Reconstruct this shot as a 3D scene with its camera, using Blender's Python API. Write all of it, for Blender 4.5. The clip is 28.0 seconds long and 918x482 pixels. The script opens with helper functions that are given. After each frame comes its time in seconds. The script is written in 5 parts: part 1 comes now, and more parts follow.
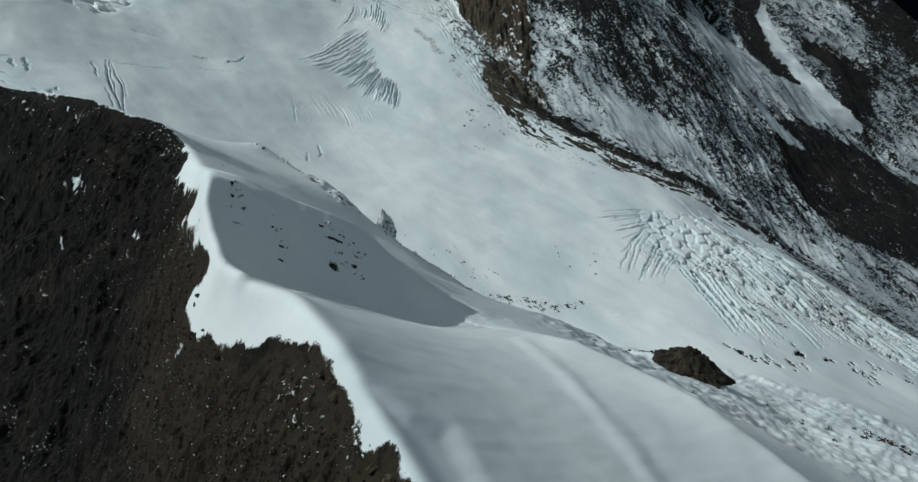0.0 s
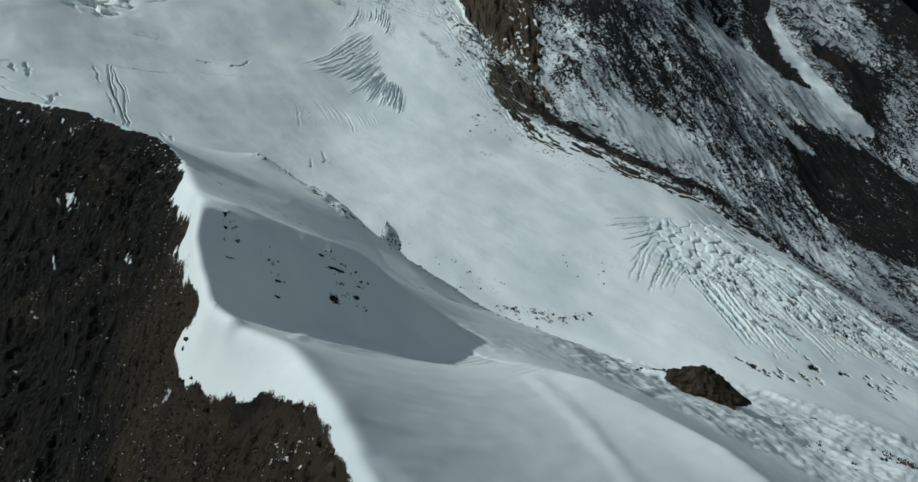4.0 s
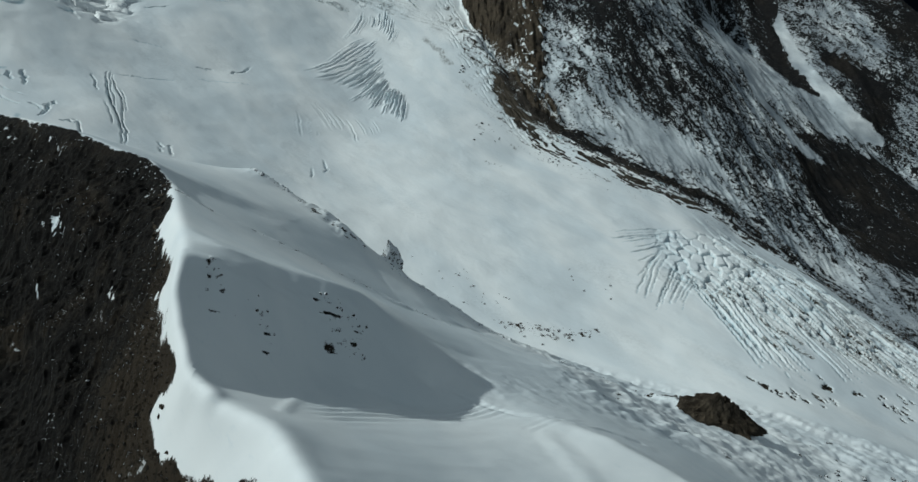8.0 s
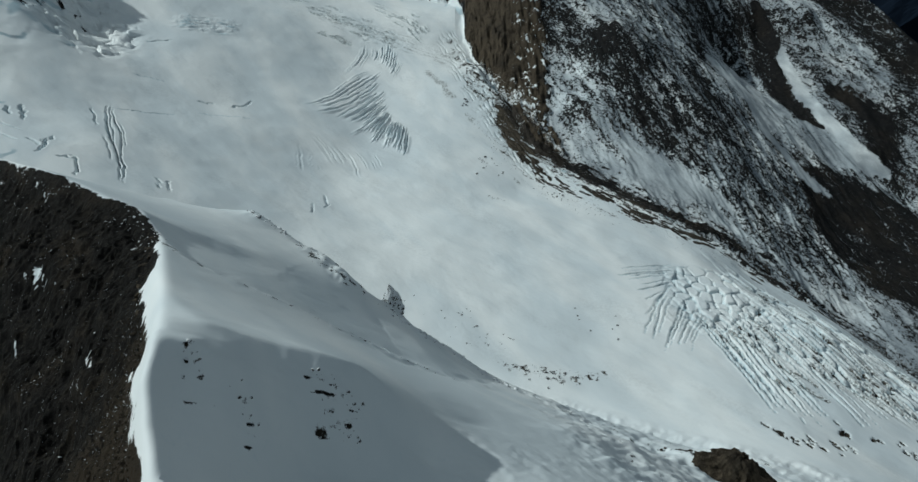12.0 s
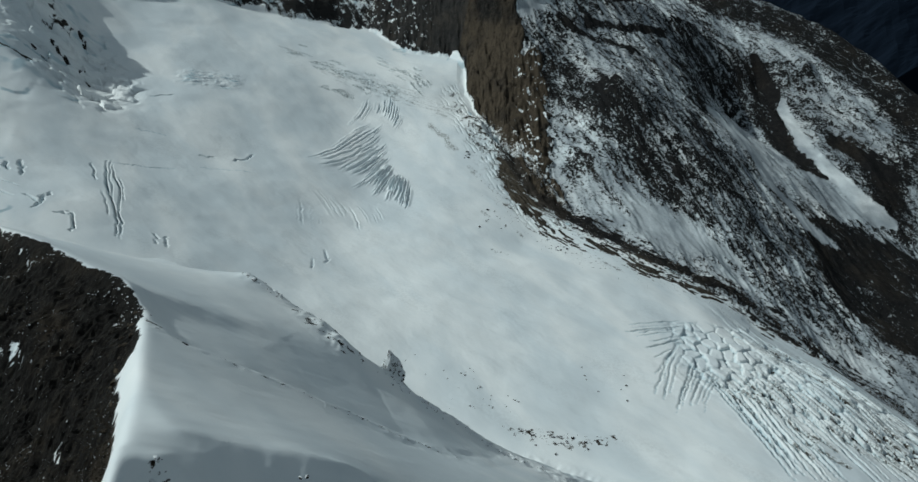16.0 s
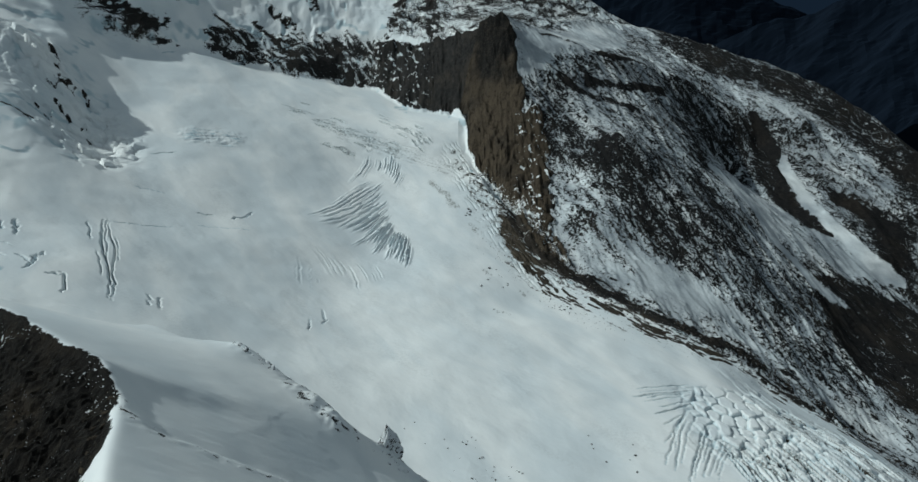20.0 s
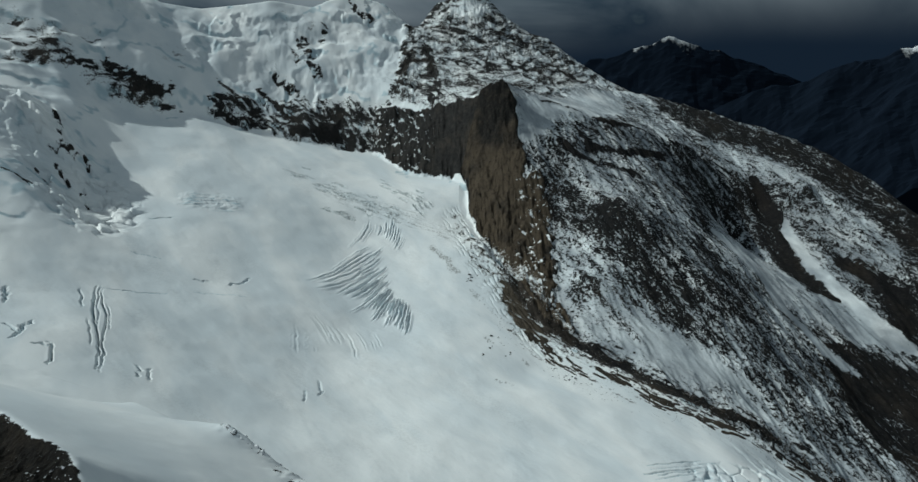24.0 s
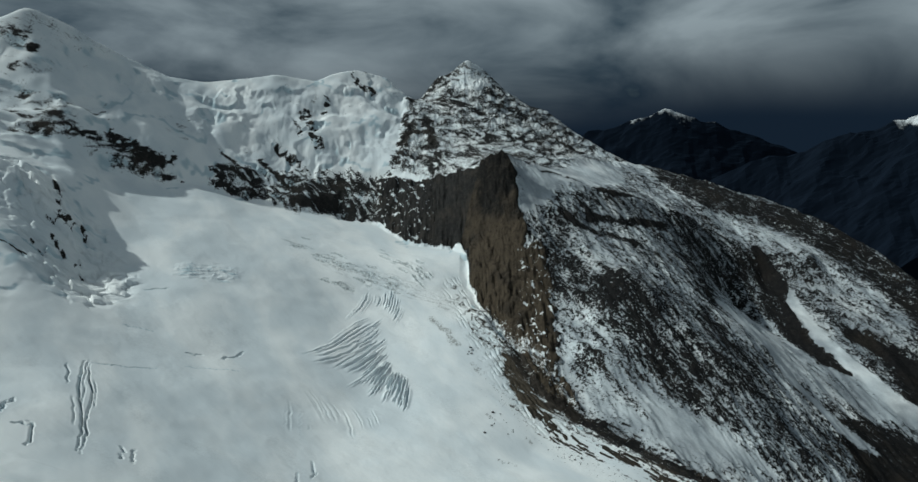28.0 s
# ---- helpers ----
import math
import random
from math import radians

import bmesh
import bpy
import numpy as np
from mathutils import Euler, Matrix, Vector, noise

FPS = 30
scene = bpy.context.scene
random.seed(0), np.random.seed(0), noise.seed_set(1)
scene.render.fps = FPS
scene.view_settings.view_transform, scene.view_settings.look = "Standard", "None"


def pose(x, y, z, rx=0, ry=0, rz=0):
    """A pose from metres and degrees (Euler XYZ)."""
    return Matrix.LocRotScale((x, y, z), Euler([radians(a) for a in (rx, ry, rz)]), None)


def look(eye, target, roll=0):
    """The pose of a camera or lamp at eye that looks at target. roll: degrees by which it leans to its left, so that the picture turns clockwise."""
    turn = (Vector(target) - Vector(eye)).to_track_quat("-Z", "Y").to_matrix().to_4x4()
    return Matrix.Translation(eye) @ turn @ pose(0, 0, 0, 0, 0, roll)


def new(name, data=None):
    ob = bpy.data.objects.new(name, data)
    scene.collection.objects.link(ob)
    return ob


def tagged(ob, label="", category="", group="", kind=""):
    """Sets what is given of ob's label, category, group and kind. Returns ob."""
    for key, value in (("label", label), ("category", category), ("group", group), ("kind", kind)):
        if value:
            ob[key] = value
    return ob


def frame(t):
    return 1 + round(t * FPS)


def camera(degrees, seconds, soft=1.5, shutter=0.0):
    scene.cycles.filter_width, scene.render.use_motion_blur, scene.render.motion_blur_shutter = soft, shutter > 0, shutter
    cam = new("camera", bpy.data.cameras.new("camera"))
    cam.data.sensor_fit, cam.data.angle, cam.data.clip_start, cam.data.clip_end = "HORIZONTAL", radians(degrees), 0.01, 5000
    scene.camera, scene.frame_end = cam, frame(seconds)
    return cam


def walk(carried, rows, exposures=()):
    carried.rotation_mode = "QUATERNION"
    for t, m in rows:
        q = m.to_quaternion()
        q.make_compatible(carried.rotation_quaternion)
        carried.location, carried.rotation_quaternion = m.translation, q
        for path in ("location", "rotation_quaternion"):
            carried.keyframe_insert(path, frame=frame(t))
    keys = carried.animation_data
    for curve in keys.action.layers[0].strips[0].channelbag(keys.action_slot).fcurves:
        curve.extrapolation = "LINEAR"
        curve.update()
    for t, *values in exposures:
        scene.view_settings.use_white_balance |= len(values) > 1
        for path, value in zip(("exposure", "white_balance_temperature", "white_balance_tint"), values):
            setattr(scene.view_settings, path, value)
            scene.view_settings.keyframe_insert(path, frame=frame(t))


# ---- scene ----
cam = camera(69.8, 28.0)
METRES, EYE, TILT, LEAN, TURN = 250.0, 1000.0, -35.0, 0.0, 0.0
ROWS = [
    (0.0, 0.0, 0.0, 0.0, 0.0, 0.0, -0.0),
    (0.5, -0.0018, 0.0123, 0.0085, 0.05, -0.05, -0.03),
    (1.0, -0.0036, 0.025, 0.0175, 0.11, -0.03, -0.06),
    (1.5, -0.0052, 0.0373, 0.0256, 0.16, -0.02, -0.09),
    (2.0, -0.0068, 0.0502, 0.0345, 0.21, -0.01, -0.1),
    (2.5, -0.0077, 0.0622, 0.0429, 0.26, 0.01, -0.12),
    (3.0, -0.008, 0.0743, 0.0523, 0.33, 0.02, -0.12),
    (3.5, -0.009, 0.0871, 0.062, 0.37, 0.03, -0.14),
    (5.5, -0.0129, 0.1465, 0.1067, 0.5, 0.05, -0.25),
    (6.0, -0.0138, 0.1625, 0.118, 0.53, 0.06, -0.3),
    (6.5, -0.0149, 0.1775, 0.129, 0.55, 0.07, -0.33),
    (7.0, -0.017, 0.1944, 0.1403, 0.59, 0.09, -0.34),
    (7.5, -0.0184, 0.2093, 0.1513, 0.6, 0.15, -0.36),
    (8.0, -0.0202, 0.2262, 0.1635, 0.62, 0.23, -0.39),
    (8.5, -0.0222, 0.2416, 0.174, 0.64, 0.27, -0.4),
    (9.0, -0.0242, 0.2585, 0.1865, 0.67, 0.36, -0.42),
    (9.5, -0.0248, 0.2722, 0.1976, 0.69, 0.49, -0.43),
    (10.0, -0.0253, 0.2878, 0.2095, 0.73, 0.76, -0.43),
    (10.5, -0.0265, 0.3033, 0.2205, 0.75, 1.12, -0.43),
    (11.0, -0.0278, 0.3197, 0.2319, 0.76, 1.61, -0.46),
    (11.5, -0.0277, 0.3328, 0.2428, 0.78, 2.09, -0.46),
    (12.0, -0.0291, 0.3485, 0.254, 0.8, 2.59, -0.46),
    (12.5, -0.0301, 0.3624, 0.2642, 0.83, 3.08, -0.46),
    (14.5, -0.0344, 0.4218, 0.3079, 0.9, 5.1, -0.39),
    (15.0, -0.0358, 0.4366, 0.3196, 0.92, 5.61, -0.38),
    (15.5, -0.0366, 0.4503, 0.3301, 0.94, 6.11, -0.38),
    (16.0, -0.0375, 0.465, 0.3416, 0.97, 6.65, -0.37),
    (16.5, -0.0384, 0.4787, 0.3518, 0.98, 7.17, -0.36),
    (17.0, -0.04, 0.4939, 0.3634, 1.0, 7.75, -0.36),
    (17.5, -0.0408, 0.5076, 0.374, 1.01, 8.28, -0.37),
    (18.0, -0.0417, 0.5219, 0.3848, 1.01, 8.88, -0.39),
    (18.5, -0.0434, 0.5363, 0.3958, 1.01, 9.42, -0.39),
    (19.0, -0.0448, 0.5521, 0.4076, 1.01, 10.03, -0.41),
    (19.5, -0.0441, 0.5657, 0.4177, 1.03, 10.6, -0.42),
    (20.0, -0.0433, 0.5791, 0.4292, 1.04, 11.2, -0.43),
    (20.5, -0.0451, 0.5935, 0.4396, 1.04, 11.78, -0.44),
    (21.0, -0.0464, 0.6079, 0.4512, 1.02, 12.42, -0.46),
    (21.5, -0.047, 0.6222, 0.4612, 1.04, 13.05, -0.46),
    (23.5, -0.0569, 0.6787, 0.5039, 1.02, 15.77, -0.49),
    (24.0, -0.0578, 0.6925, 0.515, 1.03, 16.51, -0.48),
    (24.5, -0.0581, 0.7056, 0.5243, 1.04, 17.21, -0.5),
    (25.0, -0.0586, 0.7195, 0.5349, 1.03, 17.96, -0.5),
    (25.5, -0.0604, 0.7327, 0.545, 1.04, 18.65, -0.51),
    (26.0, -0.0598, 0.7466, 0.5533, 1.03, 19.44, -0.54),
    (26.5, -0.061, 0.7603, 0.5621, 1.02, 20.12, -0.54),
    (27.0, -0.0616, 0.7747, 0.5722, 1.03, 20.89, -0.53),
    (27.5, -0.0632, 0.7882, 0.5817, 1.03, 21.62, -0.5),
    (28.0, -0.0653, 0.802, 0.5916, 1.03, 22.41, -0.49),
]
walk(cam, [(t, pose(0, 0, EYE, TILT, LEAN, TURN) @ pose(METRES * x, METRES * y, METRES * z, 90 + pitch, roll, yaw)) for t, x, y, z, yaw, pitch, roll in ROWS],
     exposures=[(0.0, -0.33, 5600, -1), (11.0, -0.34, 5610, -1), (19.0, -0.29, 5640, -1), (28.0, -0.22, 5720, -1)])

# ---- light ----
SUN_FROM = Vector((-0.768, 0.10, 0.632)).normalized()
sun_data = bpy.data.lights.new("sun", "SUN")
sun_data.energy, sun_data.angle, sun_data.color = 3.2, radians(1.0), (1.0, 0.945, 0.86)
sun = new("sun", sun_data)
sun.matrix_world = look(SUN_FROM * 3000, (0, 0, 0))


def make_world():
    """A broken cloud deck over a thin high-altitude sky; the far valleys under the horizon lie dark."""
    world = bpy.data.worlds.new("sky")
    scene.world = world
    world.use_nodes = True
    nt = world.node_tree
    nt.nodes.clear()
    add, link = nt.nodes.new, nt.links.new
    out = add("ShaderNodeOutputWorld")
    sky = add("ShaderNodeTexSky")
    sky.sky_type, sky.sun_disc = "NISHITA", False
    sky.sun_elevation = math.asin(SUN_FROM.z)
    sky.sun_rotation = math.atan2(SUN_FROM.x, SUN_FROM.y)
    sky.altitude, sky.air_density, sky.dust_density = 4500, 1.0, 1.0
    bright = add("ShaderNodeMix")
    bright.data_type, bright.blend_type = "RGBA", "MULTIPLY"
    bright.inputs[0].default_value = 1.0
    bright.inputs[7].default_value = (0.07, 0.07, 0.07, 1)
    link(sky.outputs[0], bright.inputs[6])
    tc = add("ShaderNodeTexCoord")
    sep = add("ShaderNodeSeparateXYZ")
    link(tc.outputs["Generated"], sep.inputs[0])
    stretch = add("ShaderNodeMapping")
    stretch.inputs["Scale"].default_value = (1.0, 1.0, 2.4)
    stretch.inputs["Location"].default_value = (0.35, 0.9, 0.0)
    link(tc.outputs["Generated"], stretch.inputs[0])
    n1 = add("ShaderNodeTexNoise")
    n1.inputs["Scale"].default_value, n1.inputs["Detail"].default_value, n1.inputs["Distortion"].default_value = 3.2, 6, 0.5
    link(stretch.outputs[0], n1.inputs["Vector"])
    cloud = add("ShaderNodeValToRGB")
    c = cloud.color_ramp
    c.elements[0].position, c.elements[0].color = 0.32, (0.058, 0.084, 0.108, 1)
    c.elements[1].position, c.elements[1].color = 0.61, (0.45, 0.475, 0.485, 1)
    link(n1.outputs[0], cloud.inputs[0])
    # elevation: navy haze at and under the horizon, full cloud a few degrees up
    climb = add("ShaderNodeMapRange")
    climb.interpolation_type = "SMOOTHSTEP"
    climb.inputs["From Min"].default_value, climb.inputs["From Max"].default_value = -0.07, 0.085
    # the low cloud hangs deeper over the eastern valley
    east = add("ShaderNodeMapRange")
    east.interpolation_type = "SMOOTHSTEP"
    east.inputs["From Min"].default_value, east.inputs["From Max"].default_value = 0.02, 0.40
    east.inputs["To Max"].default_value = 0.036
    link(sep.outputs[0], east.inputs["Value"])
    sunk = add("ShaderNodeMath")
    sunk.operation = "SUBTRACT"
    link(sep.outputs[2], sunk.inputs[0])
    link(east.outputs[0], sunk.inputs[1])
    link(sunk.outputs[0], climb.inputs["Value"])
    deep = add("ShaderNodeMix")
    deep.data_type = "RGBA"
    deep.inputs[6].default_value = (0.0125, 0.021, 0.036, 1)
    link(climb.outputs[0], deep.inputs[0])
    link(cloud.outputs[0], deep.inputs[7])
    # overhead the cloud thins and lets more light through
    top = add("ShaderNodeMapRange")
    top.inputs["From Min"].default_value, top.inputs["From Max"].default_value = 0.15, 0.75
    top.inputs["To Min"].default_value, top.inputs["To Max"].default_value = 0.0, 0.7
    link(sep.outputs[2], top.inputs["Value"])
    thin = add("ShaderNodeMix")
    thin.data_type = "RGBA"
    thin.inputs[7].default_value = (0.25, 0.265, 0.28, 1)
    link(top.outputs[0], thin.inputs[0])
    link(deep.outputs[2], thin.inputs[6])
    gap = add("ShaderNodeMapRange")
    gap.inputs["From Min"].default_value, gap.inputs["From Max"].default_value = 0.33, 0.27
    gap.inputs["To Max"].default_value = 0.6
    link(n1.outputs[0], gap.inputs["Value"])
    up = add("ShaderNodeMath")
    up.operation = "MULTIPLY"
    link(gap.outputs[0], up.inputs[0])
    link(climb.outputs[0], up.inputs[1])
    mix = add("ShaderNodeMix")
    mix.data_type = "RGBA"
    link(up.outputs[0], mix.inputs[0])
    link(thin.outputs[2], mix.inputs[6])
    link(bright.outputs[2], mix.inputs[7])
    bg = add("ShaderNodeBackground")
    bg.inputs[1].default_value = 0.78
    link(mix.outputs[2], bg.inputs[0])
    link(bg.outputs[0], out.inputs[0])
    return world


make_world()


# ---- materials ----
class Nodes:
    """Short hands for a material's node tree."""

    def __init__(self, name):
        self.mat = bpy.data.materials.new(name)
        self.mat.use_nodes = True
        self.nt = self.mat.node_tree
        self.bsdf = self.nt.nodes["Principled BSDF"]
        self.co = self.add("ShaderNodeNewGeometry").outputs["Position"]

    def add(self, kind):
        return self.nt.nodes.new(kind)

    def link(self, a, b):
        self.nt.links.new(a, b)

    def put(self, socket, value):
        if isinstance(value, bpy.types.NodeSocket):
            self.link(value, socket)
        else:
            socket.default_value = value

    def noise(self, size, detail=4, rough=0.55, stretch=(1, 1, 1), distort=0.0, turn=0.0):
        m = self.add("ShaderNodeMapping")
        m.vector_type = "TEXTURE"
        m.inputs["Scale"].default_value = [size * v for v in stretch]
        m.inputs["Rotation"].default_value = (0, 0, turn)
        self.link(self.co, m.inputs[0])
        n = self.add("ShaderNodeTexNoise")
        n.inputs["Scale"].default_value, n.inputs["Detail"].default_value = 1.0, detail
        n.inputs["Roughness"].default_value, n.inputs["Distortion"].default_value = rough, distort
        self.link(m.outputs[0], n.inputs["Vector"])
        return n.outputs[0]

    def math(self, op, a, b=0.0, clamp=False):
        m = self.add("ShaderNodeMath")
        m.operation, m.use_clamp = op, clamp
        self.put(m.inputs[0], a)
        self.put(m.inputs[1], b)
        return m.outputs[0]

    def step(self, value, lo, hi):
        m = self.add("ShaderNodeMapRange")
        m.interpolation_type = "SMOOTHSTEP"
        self.put(m.inputs["Value"], value)
        m.inputs["From Min"].default_value, m.inputs["From Max"].default_value = lo, hi
        return m.outputs[0]

    def mix(self, f, a, b, blend="MIX"):
        m = self.add("ShaderNodeMix")
        m.data_type, m.blend_type = "RGBA", blend
        self.put(m.inputs[0], f)
        self.put(m.inputs[6], (*a, 1) if isinstance(a, tuple) else a)
        self.put(m.inputs[7], (*b, 1) if isinstance(b, tuple) else b)
        return m.outputs[2]

    def field(self, name):
        a = self.add("ShaderNodeAttribute")
        a.attribute_name = name
        return a.outputs["Fac"]

    def bump(self, height, depth, strength=1.0, below=None):
        b = self.add("ShaderNodeBump")
        b.inputs["Strength"].default_value, b.inputs["Distance"].default_value = strength, depth
        self.link(height, b.inputs["Height"])
        if below is not None:
            self.link(below, b.inputs["Normal"])
        return b.outputs[0]

    def finish(self, color, rough, normal=None):
        self.put(self.bsdf.inputs["Base Color"], (*color, 1) if isinstance(color, tuple) else color)
        self.put(self.bsdf.inputs["Roughness"], rough)
        if normal is not None:
            self.link(normal, self.bsdf.inputs["Normal"])
        return self.mat


def rock_color(n, dark, brown, pale, size=1.0):
    big = n.math("ADD", n.noise(120 * size, 6, 0.62), n.math("MULTIPLY", n.math("SUBTRACT", n.field("warm"), 0.4), 0.22))
    mid = n.noise(10 * size, 6, 0.7, (1, 1, 1.6), 0.8)
    chip = n.add("ShaderNodeTexVoronoi")
    m = n.add("ShaderNodeMapping")
    m.vector_type = "TEXTURE"
    m.inputs["Scale"].default_value = (2.6 * size, 2.6 * size, 3.6 * size)
    n.link(n.co, m.inputs[0])
    n.link(m.outputs[0], chip.inputs["Vector"])
    fine = n.noise(1.5 * size, 4, 0.65)
    c = n.mix(n.step(big, 0.40, 0.62), dark, brown)
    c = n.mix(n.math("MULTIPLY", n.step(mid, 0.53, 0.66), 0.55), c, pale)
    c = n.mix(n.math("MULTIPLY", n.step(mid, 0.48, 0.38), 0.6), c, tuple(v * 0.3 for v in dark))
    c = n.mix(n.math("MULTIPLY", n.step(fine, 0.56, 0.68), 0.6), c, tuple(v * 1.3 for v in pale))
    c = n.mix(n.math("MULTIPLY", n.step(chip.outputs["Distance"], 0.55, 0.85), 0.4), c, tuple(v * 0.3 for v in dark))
    return c, n.math("ADD", mid, n.math("MULTIPLY", chip.outputs["Distance"], -0.25)), fine


def terrain_material(name, dark, brown, pale, size=1.0, speck=0.25, fleck=0.0, edge=0.07, relief=2.4, streak=0.0, thin=0.0):
    """Snow over rock: the field "rock" says where the rock comes through, noise frays its edge, "dirt" greys the snow,
    thin paints cloud shade on it.
    """
    n = Nodes(name)
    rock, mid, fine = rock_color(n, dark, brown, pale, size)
    drift = n.noise(140, 4, 0.5, (1, 2.2, 1), 0.4, 0.6)
    grain = n.noise(7 * size, 5, 0.6, (1, 1.8, 1), 0.3, 0.5)
    # random wind-crust tones, their contrast raised in place of soft cloud shadow
    snow_c = n.mix(n.step(drift, 0.35, 0.68), (0.70, 0.745, 0.76), (0.87, 0.885, 0.87))
    snow_c = n.mix(n.math("MULTIPLY", n.step(grain, 0.56, 0.8), 0.35), snow_c, (0.66, 0.72, 0.75))
    # grey mixed into thin snow; it also stands in for cloud shade
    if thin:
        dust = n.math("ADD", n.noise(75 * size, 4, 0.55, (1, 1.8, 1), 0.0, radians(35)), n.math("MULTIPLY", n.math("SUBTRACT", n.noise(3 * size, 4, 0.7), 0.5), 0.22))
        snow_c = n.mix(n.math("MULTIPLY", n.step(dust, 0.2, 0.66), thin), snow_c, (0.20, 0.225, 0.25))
    soil = n.math("MULTIPLY", n.field("dirt_shade"), n.step(n.noise(6 * size, 5, 0.7), 0.40, 0.62))
    snow_c = n.mix(soil, snow_c, (0.17, 0.17, 0.155))
    snow_c = n.mix(n.math("MULTIPLY", n.field("ice"), 0.75), snow_c, (0.30, 0.44, 0.50))
    fray = n.math("ADD", n.math("MULTIPLY", n.math("SUBTRACT", n.noise(5.5 * size, 5, 0.7), 0.5), speck * 1.6), n.math("MULTIPLY", n.math("SUBTRACT", fine, 0.5), speck))
    if fleck:
        fray = n.math("SUBTRACT", fray, n.math("MULTIPLY", n.math("MULTIPLY", n.step(n.noise(4.6 * size, 5, 0.72, (1.4, 1, 1)), 0.57, 0.63), n.step(n.noise(60 * size, 4, 0.62), 0.55, 0.63)), fleck))
    if streak:
        run = n.noise(4.4 * size, 5, 0.68, (1, 2.1, 1.4), 0.0, radians(42))
        fray = n.math("ADD", fray, n.math("MULTIPLY", n.math("SUBTRACT", run, 0.5), streak))
    cover = n.step(n.math("ADD", n.field("rock"), fray), 0.5 - edge, 0.5 + edge)
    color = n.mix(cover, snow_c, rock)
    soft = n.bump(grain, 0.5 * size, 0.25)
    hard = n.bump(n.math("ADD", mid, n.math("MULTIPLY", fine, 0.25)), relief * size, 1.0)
    nm = n.add("ShaderNodeMix")
    nm.data_type = "VECTOR"
    n.link(cover, nm.inputs[0])
    n.link(soft, nm.inputs[4])
    n.link(hard, nm.inputs[5])
    rough = n.math("ADD", 0.62, n.math("MULTIPLY", cover, 0.28))
    n.bsdf.inputs["Specular IOR Level"].default_value = 0.1
    return n.finish(color, rough, nm.outputs[1])


def plain_rock(name, dark, brown, pale, size=1.0, dust=0.0):
    n = Nodes(name)
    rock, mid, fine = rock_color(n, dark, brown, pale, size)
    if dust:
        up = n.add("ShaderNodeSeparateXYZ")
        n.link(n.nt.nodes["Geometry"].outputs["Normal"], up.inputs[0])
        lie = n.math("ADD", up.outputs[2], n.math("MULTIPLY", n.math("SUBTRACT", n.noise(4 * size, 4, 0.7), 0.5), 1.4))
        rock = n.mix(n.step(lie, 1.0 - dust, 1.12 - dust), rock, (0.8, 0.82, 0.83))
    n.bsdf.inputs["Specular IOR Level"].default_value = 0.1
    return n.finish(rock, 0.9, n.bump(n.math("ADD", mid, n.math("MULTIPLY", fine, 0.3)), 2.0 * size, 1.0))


mat_glacier = terrain_material("glacier_snow", (0.042, 0.036, 0.028), (0.085, 0.07, 0.052), (0.12, 0.105, 0.085), 1.0, 0.3)
mat_ridge = terrain_material("ridge_snow_and_rock", (0.0105, 0.010, 0.009), (0.036, 0.028, 0.019), (0.040, 0.034, 0.025), 0.55, 0.30, 0.62, 0.05, 1.2)
# snow greyed and scarp brown darkened: cloud shade painted into the colours
mat_slope_shaded = terrain_material("mountain_shaded_snow_and_rock", (0.0125, 0.0126, 0.013), (0.024, 0.0205, 0.017), (0.040, 0.035, 0.030), 1.3, 0.46, 0.0, 0.05, 1.5, 0.78, 0.84)
# the scarp's brown rock at its sunlit tone, for the wall
mat_wall = terrain_material("wall_snow_and_rock", (0.018, 0.0175, 0.0165), (0.080, 0.063, 0.044), (0.072, 0.060, 0.046), 1.3, 0.46, 0.0, 0.05, 2.6, 0.3, 0.3)
mat_head = terrain_material("headwall_snow_and_rock", (0.026, 0.0255, 0.025), (0.052, 0.045, 0.037), (0.066, 0.058, 0.048), 1.0, 0.62, 0.0, 0.06, 2.0)
mat_valley = plain_rock("valley_ground", (0.008, 0.009, 0.009), (0.018, 0.015, 0.011), (0.026, 0.023, 0.018), 6.0)
mat_outcrop = plain_rock("outcrop_rock", (0.034, 0.028, 0.021), (0.115, 0.09, 0.06), (0.14, 0.115, 0.085), 0.6, 0.0)
mat_boulder = plain_rock("boulder_rock", (0.022, 0.021, 0.02), (0.05, 0.043, 0.034), (0.09, 0.082, 0.07), 0.3, 0.12)
mat_face_stone = plain_rock("face_stone", (0.012, 0.0112, 0.010), (0.034, 0.027, 0.019), (0.05, 0.042, 0.031), 0.4, 0.02)
mat_edge_stone = plain_rock("edge_stone", (0.018, 0.0145, 0.010), (0.048, 0.038, 0.025), (0.058, 0.048, 0.035), 0.4, 0.02)
mat_moraine_stone = plain_rock("moraine_stone", (0.035, 0.03, 0.024), (0.085, 0.07, 0.052), (0.12, 0.10, 0.08), 0.6, 0.05)
mat_pinnacle_low = plain_rock("hollow_rock", (0.022, 0.021, 0.02), (0.05, 0.043, 0.034), (0.09, 0.08, 0.068), 0.3, 0.5)
mat_pinnacle = plain_rock("pinnacle_rock", (0.045, 0.043, 0.04), (0.09, 0.08, 0.068), (0.14, 0.125, 0.11), 0.6, 0.95)


